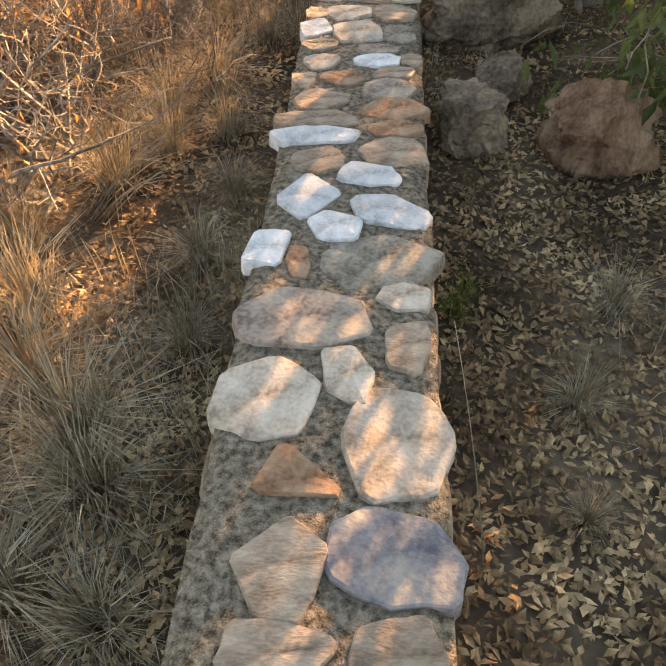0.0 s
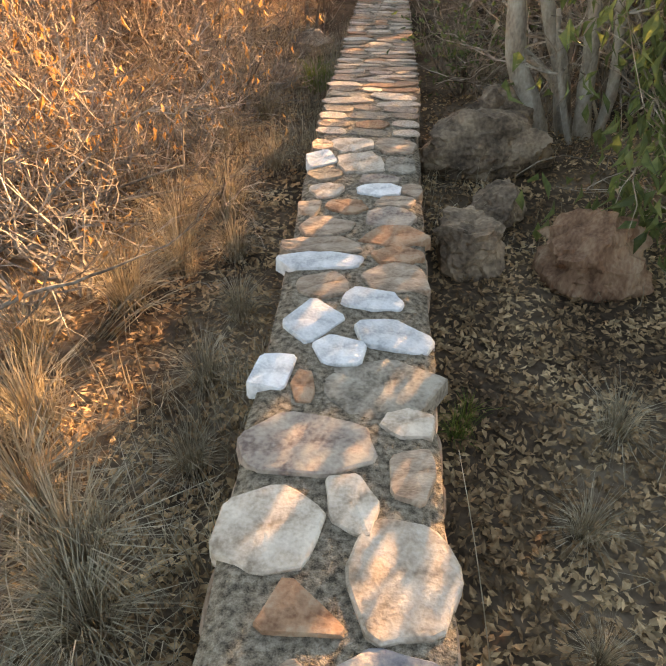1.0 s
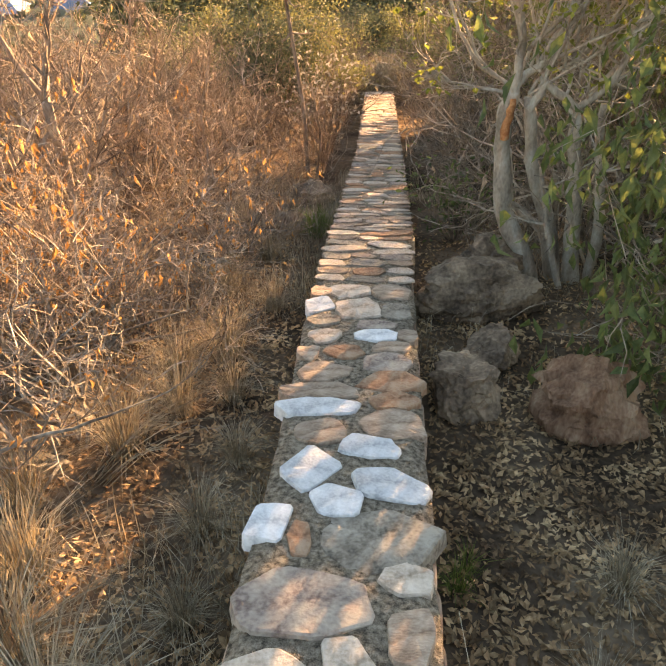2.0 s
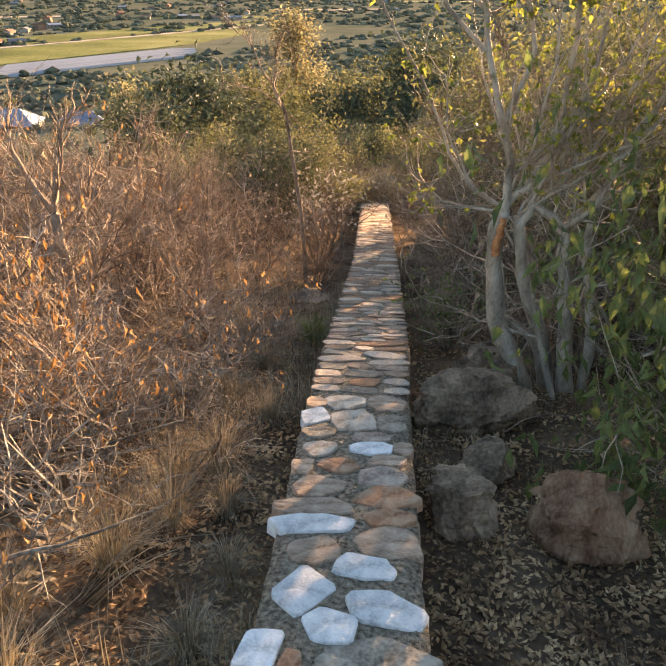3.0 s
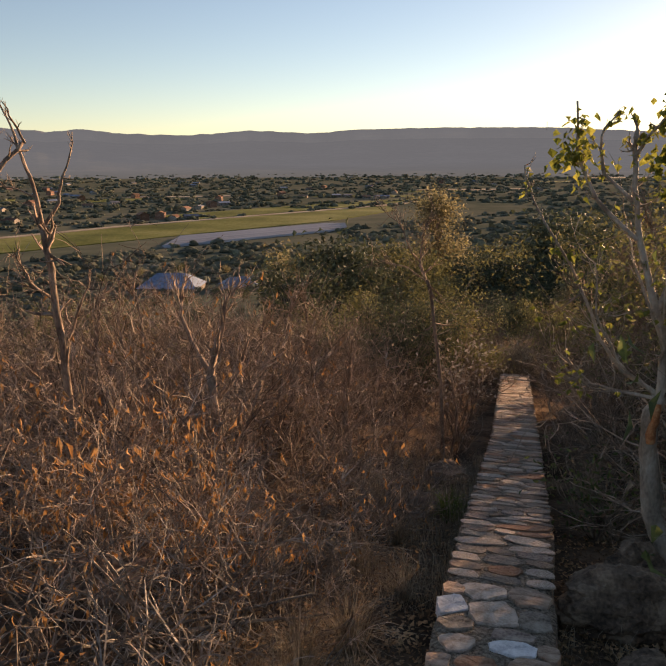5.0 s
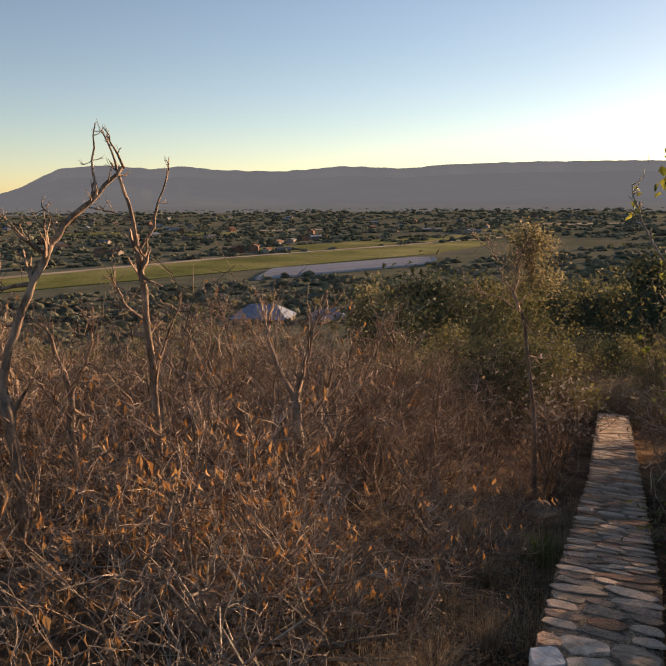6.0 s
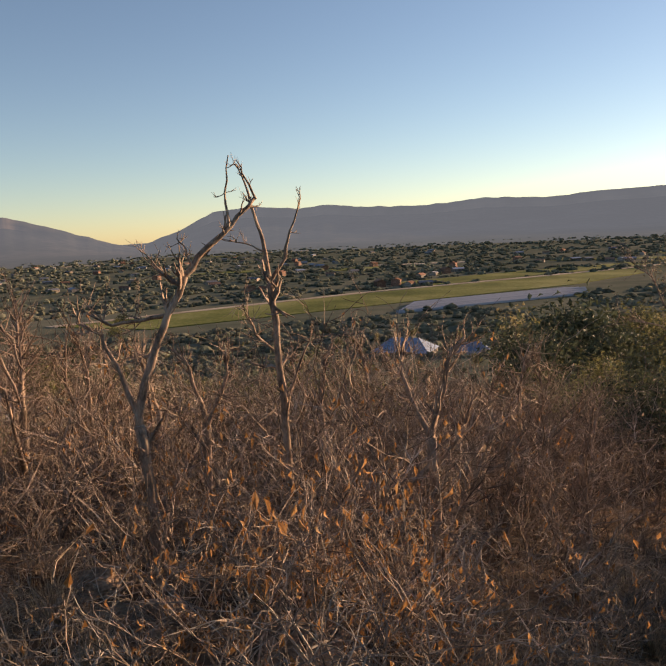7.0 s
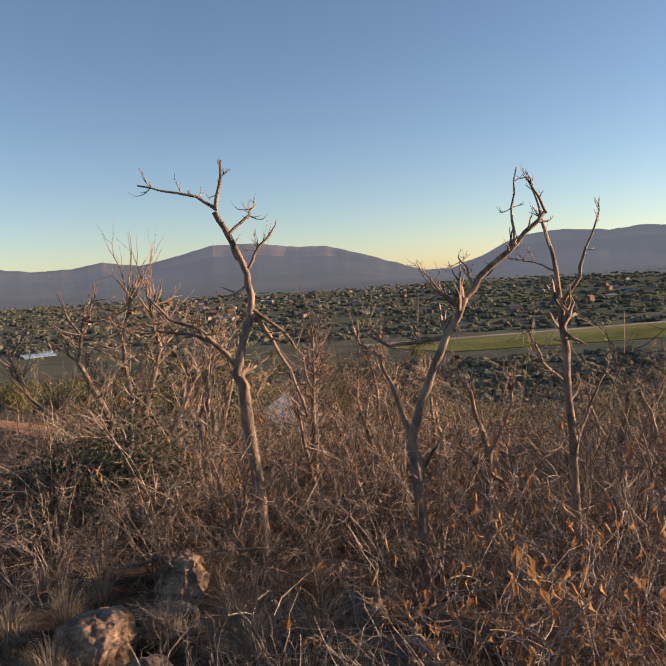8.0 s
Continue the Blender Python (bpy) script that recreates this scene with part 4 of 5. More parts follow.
def far_brush():
    sources = []
    for _ in range(8):
        whole = Geo()
        for g in shrub_geo(1.9, 6, 2, 5, 0.8, None, 0.014):
            base = len(whole.verts)
            whole.verts += g.verts
            whole.faces += [tuple(k + base for k in f) for f in g.faces]
        sources.append(whole)
    places = []
    while len(places) < 760:
        x, y = random.uniform(-30, 14), random.uniform(-12, 34)
        if math.hypot(x, y) < 9 or not clear_of_way(x, y, 0.5) or (x > -11 and x < 0 and y < 12) or (0 < x < 6 and y < 12) or (x > -3 and -6 < y < 4 and x < 5):
            continue
        places.append((x, y, ground(x, y) - 0.05, random.uniform(0, 6.28), random.uniform(0.8, 1.25)))
    joined("brushwood", sources, places, TWIG, "dense leafless red-brown brush covering the slope", "brush")


random.seed(9)
far_brush()


# ---- grass and litter ----
def tussock_geo(blades, spread, height, droop):
    geo = Geo()
    for _ in range(blades):
        w, r = random.uniform(0, 6.28), random.uniform(0, spread)
        out = droop * random.uniform(0.2, 1.2)
        h = height * random.uniform(0.5, 1.1)
        geo.blade(Vector((math.cos(w) * r, math.sin(w) * r, -0.02)), Vector((math.cos(w) * out + random.gauss(0, 0.05), math.sin(w) * out + random.gauss(0, 0.05), 0)), h, random.uniform(0.002, 0.005))
    return geo


random.seed(14)
TUSSOCKS = [tussock_geo(260, 0.07, 0.42, 0.3).mesh("grass_clump", DRY_GRASS) for _ in range(3)]
TUFTS = [tussock_geo(70, 0.05, 0.2, 0.1).mesh("grass_clump", GREEN_GRASS) for _ in range(2)]


def tussock(x, y, size, green=False):
    ob = root("grass_tuft" if green else "grass_tussock", x, y, ground(x, y), "small fresh green grass tuft beside the wall" if green else "drooping tussock of dry straw-coloured grass", "grass", "green tufts" if green else "dry tussocks", random.uniform(0, 360), size)
    part("grass_clump", random.choice(TUFTS if green else TUSSOCKS), ob)


for x, y, size in ((-0.72, 1.08, 1.1), (-0.95, 1.3, 1.1), (-0.62, 0.9, 0.9), (-0.95, 0.85, 1.0), (-1.1, 1.65, 1.1), (-0.75, 3.35, 1.0), (-0.95, 3.1, 0.9), (-1.0, 2.4, 1.0), (-0.85, 2.75, 0.8),
                   (-1.3, 2.05, 0.9), (-0.6, 4.1, 0.7), (-0.95, 4.4, 0.9), (-0.85, 5.3, 0.9), (-1.2, 6.3, 1.1), (-4.2, 2.1, 1.1), (-3.9, 2.5, 1.0), (-5.0, 2.7, 1.1), (-4.0, 3.0, 1.1), (-3.3, 2.8, 1.0),
                   (-5.3, 2.9, 0.9), (-4.4, 2.6, 0.9), (-4.7, 1.6, 0.9), (-5.1, 1.9, 0.9), (-3.6, 1.5, 0.8), (-4.0, 1.4, 0.8), (-4.6, 1.25, 0.9), (-0.25, 20.0, 3.6), (0.1, 20.2, 3.4), (-0.45, 20.3, 3.8), (0.35, 20.3, 3.4), (-0.05, 20.7, 4.0), (1.0, 6.6, 0.8), (0.8, 7.6, 0.9), (-0.5, 1.5, 0.6), (-0.55, 1.95, 0.7), (-0.5, 2.4, 0.6), (-0.62, 2.9, 0.7), (-0.5, 0.55, 0.7), (-0.75, 0.6, 0.9), (0.75, 1.3, 0.5), (0.95, 1.75, 0.6), (1.2, 1.1, 0.5), (0.7, 0.9, 0.4)):
    tussock(x, y, size)
for x, y, size in ((0.4, 1.72, 0.8), (0.44, 1.82, 0.7), (-0.5, 6.1, 1.7), (-0.55, 6.3, 1.8), (-0.48, 6.4, 1.5)):
    tussock(x, y, size, True)


def loose_grass():
    geo = Geo()
    for _ in range(24000):
        if random.random() < 0.75:
            x, y = -0.31 - 6.2 * random.random() ** 1.7, random.uniform(-1.5, 9)
        else:
            x, y = 0.33 + 4.2 * random.random() ** 1.4, random.uniform(-1.5, 9)
        if noise.noise((x * 1.1, y * 1.1, 8)) < (-0.1 if x < 0 else 0.12) or not clear_of_way(x, y, 0.03) and abs(x) < 0.33:
            continue
        h = random.uniform(0.1, 0.34) * (1 if x < 0 else 0.6)
        geo.blade(Vector((x, y, ground(x, y) - 0.01)), Vector((random.gauss(0, 0.1), random.gauss(0, 0.1), 0)), h, random.uniform(0.002, 0.0045))
    tagged(new("dry_grass", geo.mesh("dry_grass", DRY_GRASS)), "thin dry straw-coloured grass between shrubs", "grass", "", "stuff")


def fallen_leaves():
    geo = Geo()
    for _ in range(56000):
        x = random.gauss(0.3, 1.5)
        y = abs(random.gauss(0, 3.2)) - 1.2 * random.random()
        if abs(x - wall_x(y)) < wall_width(y) / 2 + 0.06 or noise.noise((x * 0.9, y * 0.9, 4)) < -0.45:
            continue
        size = random.uniform(0.018, 0.05)
        w = random.uniform(0, 6.28)
        up = Vector((math.cos(w), math.sin(w), random.gauss(0.05, 0.25)))
        geo.leaf(Vector((x, y, ground(x, y) + random.uniform(0.0, 0.03))), up, Vector((-math.sin(w), math.cos(w), random.gauss(0, 0.4))), size, size * random.uniform(0.35, 0.6), random.uniform(-0.3, 0.3))
    tagged(new("fallen_leaves", geo.mesh("fallen_leaves", LITTER)), "curled brown fallen leaves covering the earth", "leaf litter", "", "stuff")


def stalks(name, label, bends, count, long):
    """A fan of long bent grass stalks lying over the brush."""
    x, y, w0, w1 = bends
    ob = root(name, x, y, ground(x, y), label, "grass", "long stalks")
    geo = Geo()
    for k in range(count):
        w = radians(random.uniform(w0, w1))
        d = Vector((math.sin(w), math.cos(w), 1.2)).normalized()
        p, pts = Vector((random.gauss(0, 0.03), random.gauss(0, 0.03), 0)), []
        size = long * random.uniform(0.7, 1.1)
        for i in range(6):
            pts.append(p.copy())
            d = (d + Vector((0, 0, -0.22 * i / 3))).normalized()
            p = p + d * size / 6
        geo.tube(pts, [0.003 - 0.0004 * i for i in range(6)], 3)
    part("stalk", geo.mesh("stalk", DRY_GRASS), ob)


random.seed(15)
loose_grass()
fallen_leaves()
stalks("grass_stalks", "long pale bent grass stalks leaning towards the wall", (-1.05, 2.2, 60, 110), 12, 0.9)
stalks("grass_stalks", "long pale bent grass stalks leaning over the grass", (-1.0, 1.2, 30, 150), 8, 0.8)
stalks("grass_stalks", "tall thin upright grass stalks among the brush", (-3.0, 2.3, -90, 270), 10, 0.7)
stalks("grass_stalks", "tall thin upright grass stalks among the brush", (-3.4, 2.6, -90, 270), 9, 0.75)


def leaning_stalk(x, y, way, rise, label):
    ob = root("grass_stalk", x, y, ground(x, y), label, "grass", "single stalks")
    geo = Geo()
    geo.tube([Vector((way[0] * f, way[1] * f, rise * f ** 0.8 + 0.03 * math.sin(3 * f))) for f in (0, 0.2, 0.4, 0.6, 0.8, 1.0)], [0.0022, 0.002, 0.0018, 0.0015, 0.0012, 0.0008], 3)
    part("stalk", geo.mesh("stalk", DRY_GRASS), ob)


leaning_stalk(0.42, 0.72, (-0.1, 0.55), 0.34, "single long pale grass stalk leaning on the wall")
leaning_stalk(-0.68, 0.72, (-0.1, 0.3), 0.2, "single thin pale grass stalk")
leaning_stalk(-0.5, 0.62, (-0.22, 0.28), 0.15, "single thin pale grass stalk")
leaning_stalk(-5.05, 0.78, (-0.05, -0.02), 2.6, "single tall thin grass stalk standing upright")


def fallen_branch(x, y, bearing, long, thick, rise, label):
    w = radians(bearing)
    d = Vector((math.sin(w), math.cos(w), 0))
    z = ground(x, y)
    ob = root("fallen_branch", x, y, z, label, "branch", "fallen branches")
    geo = Geo()
    pts = []
    for i in range(6):
        q = Vector((x, y, 0)) + d * long * i / 5
        pts.append(d * long * i / 5 + Vector((random.gauss(0, 0.02), random.gauss(0, 0.02), max(ground(q.x, q.y) - z, -2) + 0.03 + rise * i / 5)))
    limb(geo, pts, thick, thick * 0.35, 5, 7, 0.4)
    part("branch", geo.mesh("branch", GREY_TWIG, True), ob)


random.seed(16)
fallen_branch(-2.0, 1.9, 78, 1.2, 0.016, 0.45, "grey dead branch lying slanted through the brush")
fallen_branch(-1.9, 6.4, 130, 1.6, 0.018, 0.25, "thin pale dead branch leaning down to the wall")
fallen_branch(-1.75, 5.6, 100, 1.2, 0.014, 0.1, "thin grey dead branch in the brush")
fallen_branch(-2.6, 2.4, 60, 1.9, 0.016, 0.3, "dark dead branch lying across the brush")
fallen_branch(-1.9, 3.1, 75, 1.1, 0.014, 0.2, "dark dead branch lying across the brush")
fallen_branch(-5.8, 2.0, 40, 1.4, 0.02, 0.35, "grey dead branch leaning on the boulders")


# ---- leafy growths near the wall ----
def broad_leaf_shrub(x0, y0, tall, label):
    random.seed(41)
    ob = root("green_shrub", x0, y0, ground(x0, y0), label, "shrub", "green shrubs")
    tips, geo, crown = [], Geo(), Geo()
    for k in range(13):
        w = random.uniform(1.9, 5.0)
        grow(geo, Vector((random.gauss(0, 0.08), random.gauss(0, 0.15), -0.05)), Vector((math.cos(w) * 0.45, math.sin(w) * 0.45, 1)).normalized(), tall * random.uniform(0.65, 1.0), 0.011, 2, 4, 0.5, 0.02, tips)
    for p, d in tips:
        for _ in range(4):
            q = p + Vector((random.gauss(0, 0.07), random.gauss(0, 0.07), random.gauss(0, 0.09)))
            crown.leaf(q, Vector((random.gauss(0, 0.45), random.gauss(0, 0.45), -1)), Vector((random.gauss(0, 1), random.gauss(0, 1), 0.2)), random.uniform(0.08, 0.15), random.uniform(0.035, 0.06))
    part("twig_mass", geo.mesh("twig_mass", TWIG), ob)
    part("crown", crown.mesh("crown", GREEN_LEAF), ob, "long drooping green leaves")


broad_leaf_shrub(2.0, 3.3, 1.2, "drooping green broad-leaved shrub beside the boulders")
broad_leaf_shrub(2.75, 4.3, 1.5, "tall green broad-leaved shrub behind the boulders")


def leaf_bush(name, x, y, label, mat, height, wide, count, leaf, group="leafy bushes", stem_mat=None):
    ob = root(name, x, y, ground(x, y) - 0.05, label, "bush", group, random.uniform(0, 360))
    tips = []
    geo = Geo()
    for _ in range(7):
        w = random.uniform(0, 6.28)
        d = Vector((math.cos(w) * wide / height * 0.7, math.sin(w) * wide / height * 0.7, 1)).normalized()
        grow(geo, Vector((0, 0, 0)), d, height * random.uniform(0.55, 0.75), 0.012 * height, 2, 4, 0.5, 0.1, tips)
    crown = Geo()
    for _ in range(count):
        p, d = random.choice(tips)
        q = p + Vector((random.gauss(0, 1), random.gauss(0, 1), random.gauss(0, 0.8))) * leaf * 1.6
        crown.leaf(q, Vector((random.gauss(0, 1), random.gauss(0, 1), random.gauss(0, 0.7))), Vector((random.gauss(0, 1), random.gauss(0, 1), random.gauss(0, 0.5))), leaf * random.uniform(0.7, 1.3), leaf * random.uniform(0.4, 0.7))
    part("twig_mass", geo.mesh("twig_mass", stem_mat or BARK), ob)
    part("crown", crown.mesh("crown", mat), ob)


random.seed(43)
leaf_bush("evergreen_bush", -1.35, 16.8, "olive-topped rounded bush beside the wall's end", OLIVE_LEAF, 3.0, 1.9, 9000, 0.085)
leaf_bush("evergreen_bush", -2.0, 14.2, "dark green rounded bush beside the wall", DARK_LEAF, 2.2, 1.4, 5500, 0.08)
leaf_bush("evergreen_bush", -2.6, 19.5, "dark green rounded bush behind brush", DARK_LEAF, 2.6, 1.8, 2400, 0.09)
leaf_bush("evergreen_bush", 0.9, 22.5, "dull olive bush beyond the wall's end", OLIVE_LEAF, 2.4, 1.6, 5000, 0.085)
leaf_bush("pale_bush", -0.85, 10.4, "small bush with pale dry leaves beside the wall", PALE_LEAF, 1.7, 0.7, 420, 0.07)
leaf_bush("olive_bush", -4.5, 18, "yellow-green bush rising from the brush", OLIVE_LEAF, 2.2, 1.4, 1600, 0.08)
leaf_bush("olive_bush", -6.2, 21, "yellow-green bush rising from the brush", GOLD_LEAF, 2.0, 1.4, 1400, 0.08)
leaf_bush("evergreen_bush", -6.9, 2.65, "dark leathery-leaved bush behind the boulders", DARK_LEAF, 1.05, 1.0, 2400, 0.065)
leaf_bush("evergreen_bush", -7.6, 2.2, "dark leathery-leaved bush behind the boulders", DARK_LEAF, 1.0, 0.9, 1900, 0.065)
leaf_bush("olive_bush", 0.75, 6.1, "low green bush beside the wall", GREEN_LEAF, 0.8, 0.5, 420, 0.06)
leaf_bush("olive_bush", 2.2, 6.7, "dull olive bush behind the grey-stemmed tree", OLIVE_LEAF, 3.1, 1.6, 5200, 0.07)
leaf_bush("olive_bush", 3.2, 6.0, "dull olive bush behind the grey-stemmed tree", OLIVE_LEAF, 3.0, 1.7, 4600, 0.07)
leaf_bush("olive_bush", 2.9, 8.0, "dull olive bush behind the grey-stemmed tree", OLIVE_LEAF, 3.2, 1.8, 4600, 0.075)
leaf_bush("olive_bush", 4.4, 9.5, "dull olive bush on the slope", OLIVE_LEAF, 3.4, 2.0, 4200, 0.08)
for x, y, tall in ((2.2, 9.9, 3.1), (2.1, 11.6, 3.3), (2.5, 13.4, 3.4), (2.3, 15.4, 3.4), (2.6, 17.6, 3.3), (3.9, 11.8, 3.3), (4.2, 14.5, 3.4)):
    leaf_bush("thicket_bush", x, y, "dull grey-olive thicket on the slope beside the wall", OLIVE_LEAF, tall, 1.7, 3600, 0.08)
leaf_bush("olive_bush", -14, 9, "olive bush below the bare brush", OLIVE_LEAF, 1.8, 1.4, 1000, 0.08)
leaf_bush("olive_bush", -17, 10.5, "green bush below the bare brush", GREEN_LEAF, 1.8, 1.5, 1000, 0.08)
leaf_bush("olive_bush", -20, 7.5, "green bush below the bare brush", GREEN_LEAF, 1.9, 1.6, 1000, 0.09)

random.seed(45)
for kind_mat, note in ((OLIVE_LEAF, "yellow-green bush rising from the brush"), (GOLD_LEAF, "golden-leaved bush among bare brush"), (DARK_LEAF, "dark green bush among bare brush")):
    for _ in range(9):
        b, d = radians(random.uniform(-75, -3)), random.uniform(11, 26)
        if d * math.sin(b) < -1.2:
            leaf_bush("scrub_bush", d * math.sin(b), d * math.cos(b), note, kind_mat, random.uniform(1.3, 2.1), 1.3, 900, 0.075)
    for _ in range(4):
        x, y = random.uniform(1.8, 8), random.uniform(6, 15)
        leaf_bush("scrub_bush", x, y, "dense olive thicket on the slope", OLIVE_LEAF, random.uniform(1.8, 2.6), 1.5, 1000, 0.075)


def cactus(x, y, columns, tall):
    ob = root("column_cactus", x, y, ground(x, y), "cluster of tall ribbed grey-green cactus columns", "cactus", "column cacti")
    for _ in range(columns):
        geo = Geo()
        w = random.uniform(0, 6.28)
        px, py, h, r = math.cos(w) * random.uniform(0.1, 0.4), math.sin(w) * random.uniform(0.1, 0.4), tall * random.uniform(0.75, 1.1), random.uniform(0.07, 0.1)
        rings = [(0, 0.85), (0.3, 1), (0.7, 1), (0.93, 0.9), (0.985, 0.6), (1, 0.1)]
        for f, s in rings:
            for k in range(14):
                q = 2 * math.pi * k / 14
                rr = r * s * (1.0 if k % 2 else 0.78)
                geo.verts.append(Vector((px + math.cos(q) * rr, py + math.sin(q) * rr, h * f)))
        for i in range(len(rings) - 1):
            for k in range(14):
                a, b = i * 14 + k, i * 14 + (k + 1) % 14
                geo.faces.append((a, b, b + 14, a + 14))
        geo.faces.append(tuple(range(70, 84)))
        part("column", geo.mesh("column", CACTUS), ob)


random.seed(44)
cactus(-16.2, 6.9, 5, 2.9)
cactus(-16.5, 7.9, 5, 2.9)


# ---- trees below ----
def tree_prototype(name, height, wide, mat, count, leaf, blobs, narrow=1.0, trunk_share=0.35):
    trunk, crown = Geo(), Geo()
    top = height * 0.8
    limb(trunk, [(0, 0, -0.2), (random.gauss(0, 0.15), random.gauss(0, 0.15), top * 0.4), (random.gauss(0, 0.2), random.gauss(0, 0.2), top)], height * 0.022, height * 0.006, 6)
    centres = []
    for _ in range(blobs):
        w, r = random.uniform(0, 6.28), wide * random.uniform(0.1, 0.75) * narrow
        z = height * random.uniform(trunk_share, 0.92)
        c = Vector((math.cos(w) * r, math.sin(w) * r, z))
        centres.append(c)
        limb(trunk, [(0, 0, z * 0.55), tuple(c * 0.6 + Vector((0, 0, z * 0.3))), tuple(c)], height * 0.008, height * 0.002, 4)
    for _ in range(count):
        c = random.choice(centres)
        s = wide * 0.3
        q = c + Vector((random.gauss(0, s), random.gauss(0, s), random.gauss(0, s * 0.9)))
        crown.leaf(q, Vector((random.gauss(0, 1), random.gauss(0, 1), random.gauss(-0.3, 0.7))), Vector((random.gauss(0, 1), random.gauss(0, 1), random.gauss(0, 0.5))), leaf * random.uniform(0.6, 1.3), leaf * random.uniform(0.4, 0.8))
    return name, trunk.mesh("trunk", BARK, True), crown.mesh("crown", mat)


random.seed(51)
TREES = {
    "dark": [tree_prototype("evergreen_tree", 5, 2.4, DARK_LEAF, 1150, 0.42, 11) for _ in range(3)],
    "olive": [tree_prototype("olive_tree", 5, 2.2, OLIVE_LEAF, 1050, 0.38, 11) for _ in range(3)],
    "gold": [tree_prototype("autumn_tree", 5, 1.6, GOLD_LEAF, 850, 0.3, 9, 0.8) for _ in range(2)],
}
TREE_LABELS = {"dark": "dark green bushy tree in the hollow below", "olive": "dull olive bushy tree in the hollow below", "gold": "slim tree with golden autumn leaves"}


def tree(kind, x, y, size):
    name, trunk, crown = random.choice(TREES[kind])
    ob = root(name, x, y, ground(x, y), TREE_LABELS[kind], "tree", kind + " trees", random.uniform(0, 360), size)
    part("trunk", trunk, ob)
    part("crown", crown, ob)


name, trunk_me, crown_me = tree_prototype("poplar", 9.6, 2.3, GOLD_LEAF, 8500, 0.25, 24, 0.8, 0.16)
poplar = root("poplar", -8.6, 70, ground(-8.6, 70), "tall slender tree with golden autumn leaves", "tree")
poplar.scale = (1.4, 1.4, 1.18)
part("trunk", trunk_me, poplar)
part("crown", crown_me, poplar)


def wooded_hollow():
    made = 0
    while made < 296:
        b, d = radians(random.uniform(-82, 26)), random.uniform(26, 330)
        if random.random() < 0.55:
            b, d = radians(random.uniform(-21, 22)), random.uniform(28, 120)
        x, y = d * math.sin(b), d * math.cos(b)
        w = math.degrees(b)
        size = random.uniform(0.8, 1.4)
        if w < -19.5 and d > 200:
            continue
        if w < -19.5:
            size = random.uniform(0.3, 0.5)
        if w > 8 and d < 60:
            size *= 0.6
        if -15 < w < 1 and d < 72:
            size *= 0.6
        if d < 45:
            size *= 0.55
        r = random.random()
        tree("dark" if r < 0.5 else "olive" if r < 0.86 else "gold", x, y, size)
        made += 1


random.seed(52)
wooded_hollow()
for b, d, size, kind in ((-17.5, 62, 0.95, "gold"), (-14.2, 75, 1.0, "olive"), (-12.8, 72, 1.05, "olive"), (-20.0, 85, 0.9, "dark"), (-5.2, 60, 0.9, "dark"), (-2.5, 62, 0.9, "dark"), (1.5, 58, 0.9, "olive"), (-10.5, 56, 0.8, "dark"), (-19.2, 300, 1.5, "dark"), (-12, 320, 1.9, "dark"), (-10.5, 330, 2.0, "dark"), (-9, 300, 1.9, "olive"), (-30.2, 215, 0.9, "dark"), (-27.5, 222, 0.85, "olive"), (-25.2, 225, 1.0, "dark"), (-23.0, 228, 1.0, "olive"), (-32.5, 220, 1.0, "olive"), (-21.2, 235, 1.2, "dark"), (-24.2, 300, 1.1, "gold"), (-28, 310, 1.0, "olive"), (-31, 300, 1.1, "gold"), (-34, 290, 1.0, "olive"), (-36, 270, 1.0, "dark"), (-26.5, 170, 0.5, "gold")):
    tree(kind, d * math.sin(radians(b)), d * math.cos(radians(b)), size)

random.seed(53)
for _ in range(230):
    w, d = (random.uniform(-84, -51), 70 * (430 / 70) ** random.random()) if random.random() < 0.8 else (random.uniform(-51, -36), random.uniform(80, 170))
    x, y = d * math.sin(radians(w)), d * math.cos(radians(w))
    if math.hypot(x + 33, y - 17) < 12 or (-90 < w < -74 and 380 < d < 570):
        continue
    size = random.uniform(0.9, 1.5) * (0.5 if w > -51 else 1.0) * (0.6 if d < 130 else 1.0)
    tree("olive" if random.random() < 0.6 else "dark", x, y, size)


# ---- the valley ----
def in_fields(x, y):
    """Open land: the crop field, the tunnels and the road beside them."""
    u = (x + 220) * 0.49 + (y - 430) * 0.87
    v = (x + 220) * 0.87 - (y - 430) * 0.49
    return -330 < u < 430 and -95 < v < 48


def sheet(name, corners, mat, lift, label, category):
    geo = Geo()
    geo.verts += [Vector((x, y, -46.4 + lift)) for x, y in corners] + [Vector((x, y, -47.2)) for x, y in corners]
    n = len(corners)
    geo.faces.append(tuple(range(n)))
    for k in range(n):
        geo.faces.append((k, k + n, (k + 1) % n + n, (k + 1) % n))
    tagged(new(name, geo.mesh(name, mat)), label, category, "", "structure")


sheet("field", [(-370, 250), (-352, 300), (-292, 470), (-150, 756), (-128, 690), (-155, 560), (-215, 440), (-300, 260)], CROP, 0.5, "long green crop field on the valley floor", "field")
sheet("field_dry", [(-330, 560), (-230, 780), (-150, 900), (-100, 880), (-160, 780), (-270, 550)], CROP, 0.45, "dry green field beyond the road", "field")
sheet("road_dust", [(-380, 248), (-362, 300), (-302, 474), (-155, 776), (-140, 850), (-130, 850), (-143, 770), (-293, 474), (-353, 300), (-371, 248)], DUST_ROAD, 0.62, "pale dust road along the field", "road")
sheet("water", [(-585, 72), (-575, 98), (-535, 92), (-530, 70)], WATER, 0.55, "small pale reservoir in the scrub", "reservoir")


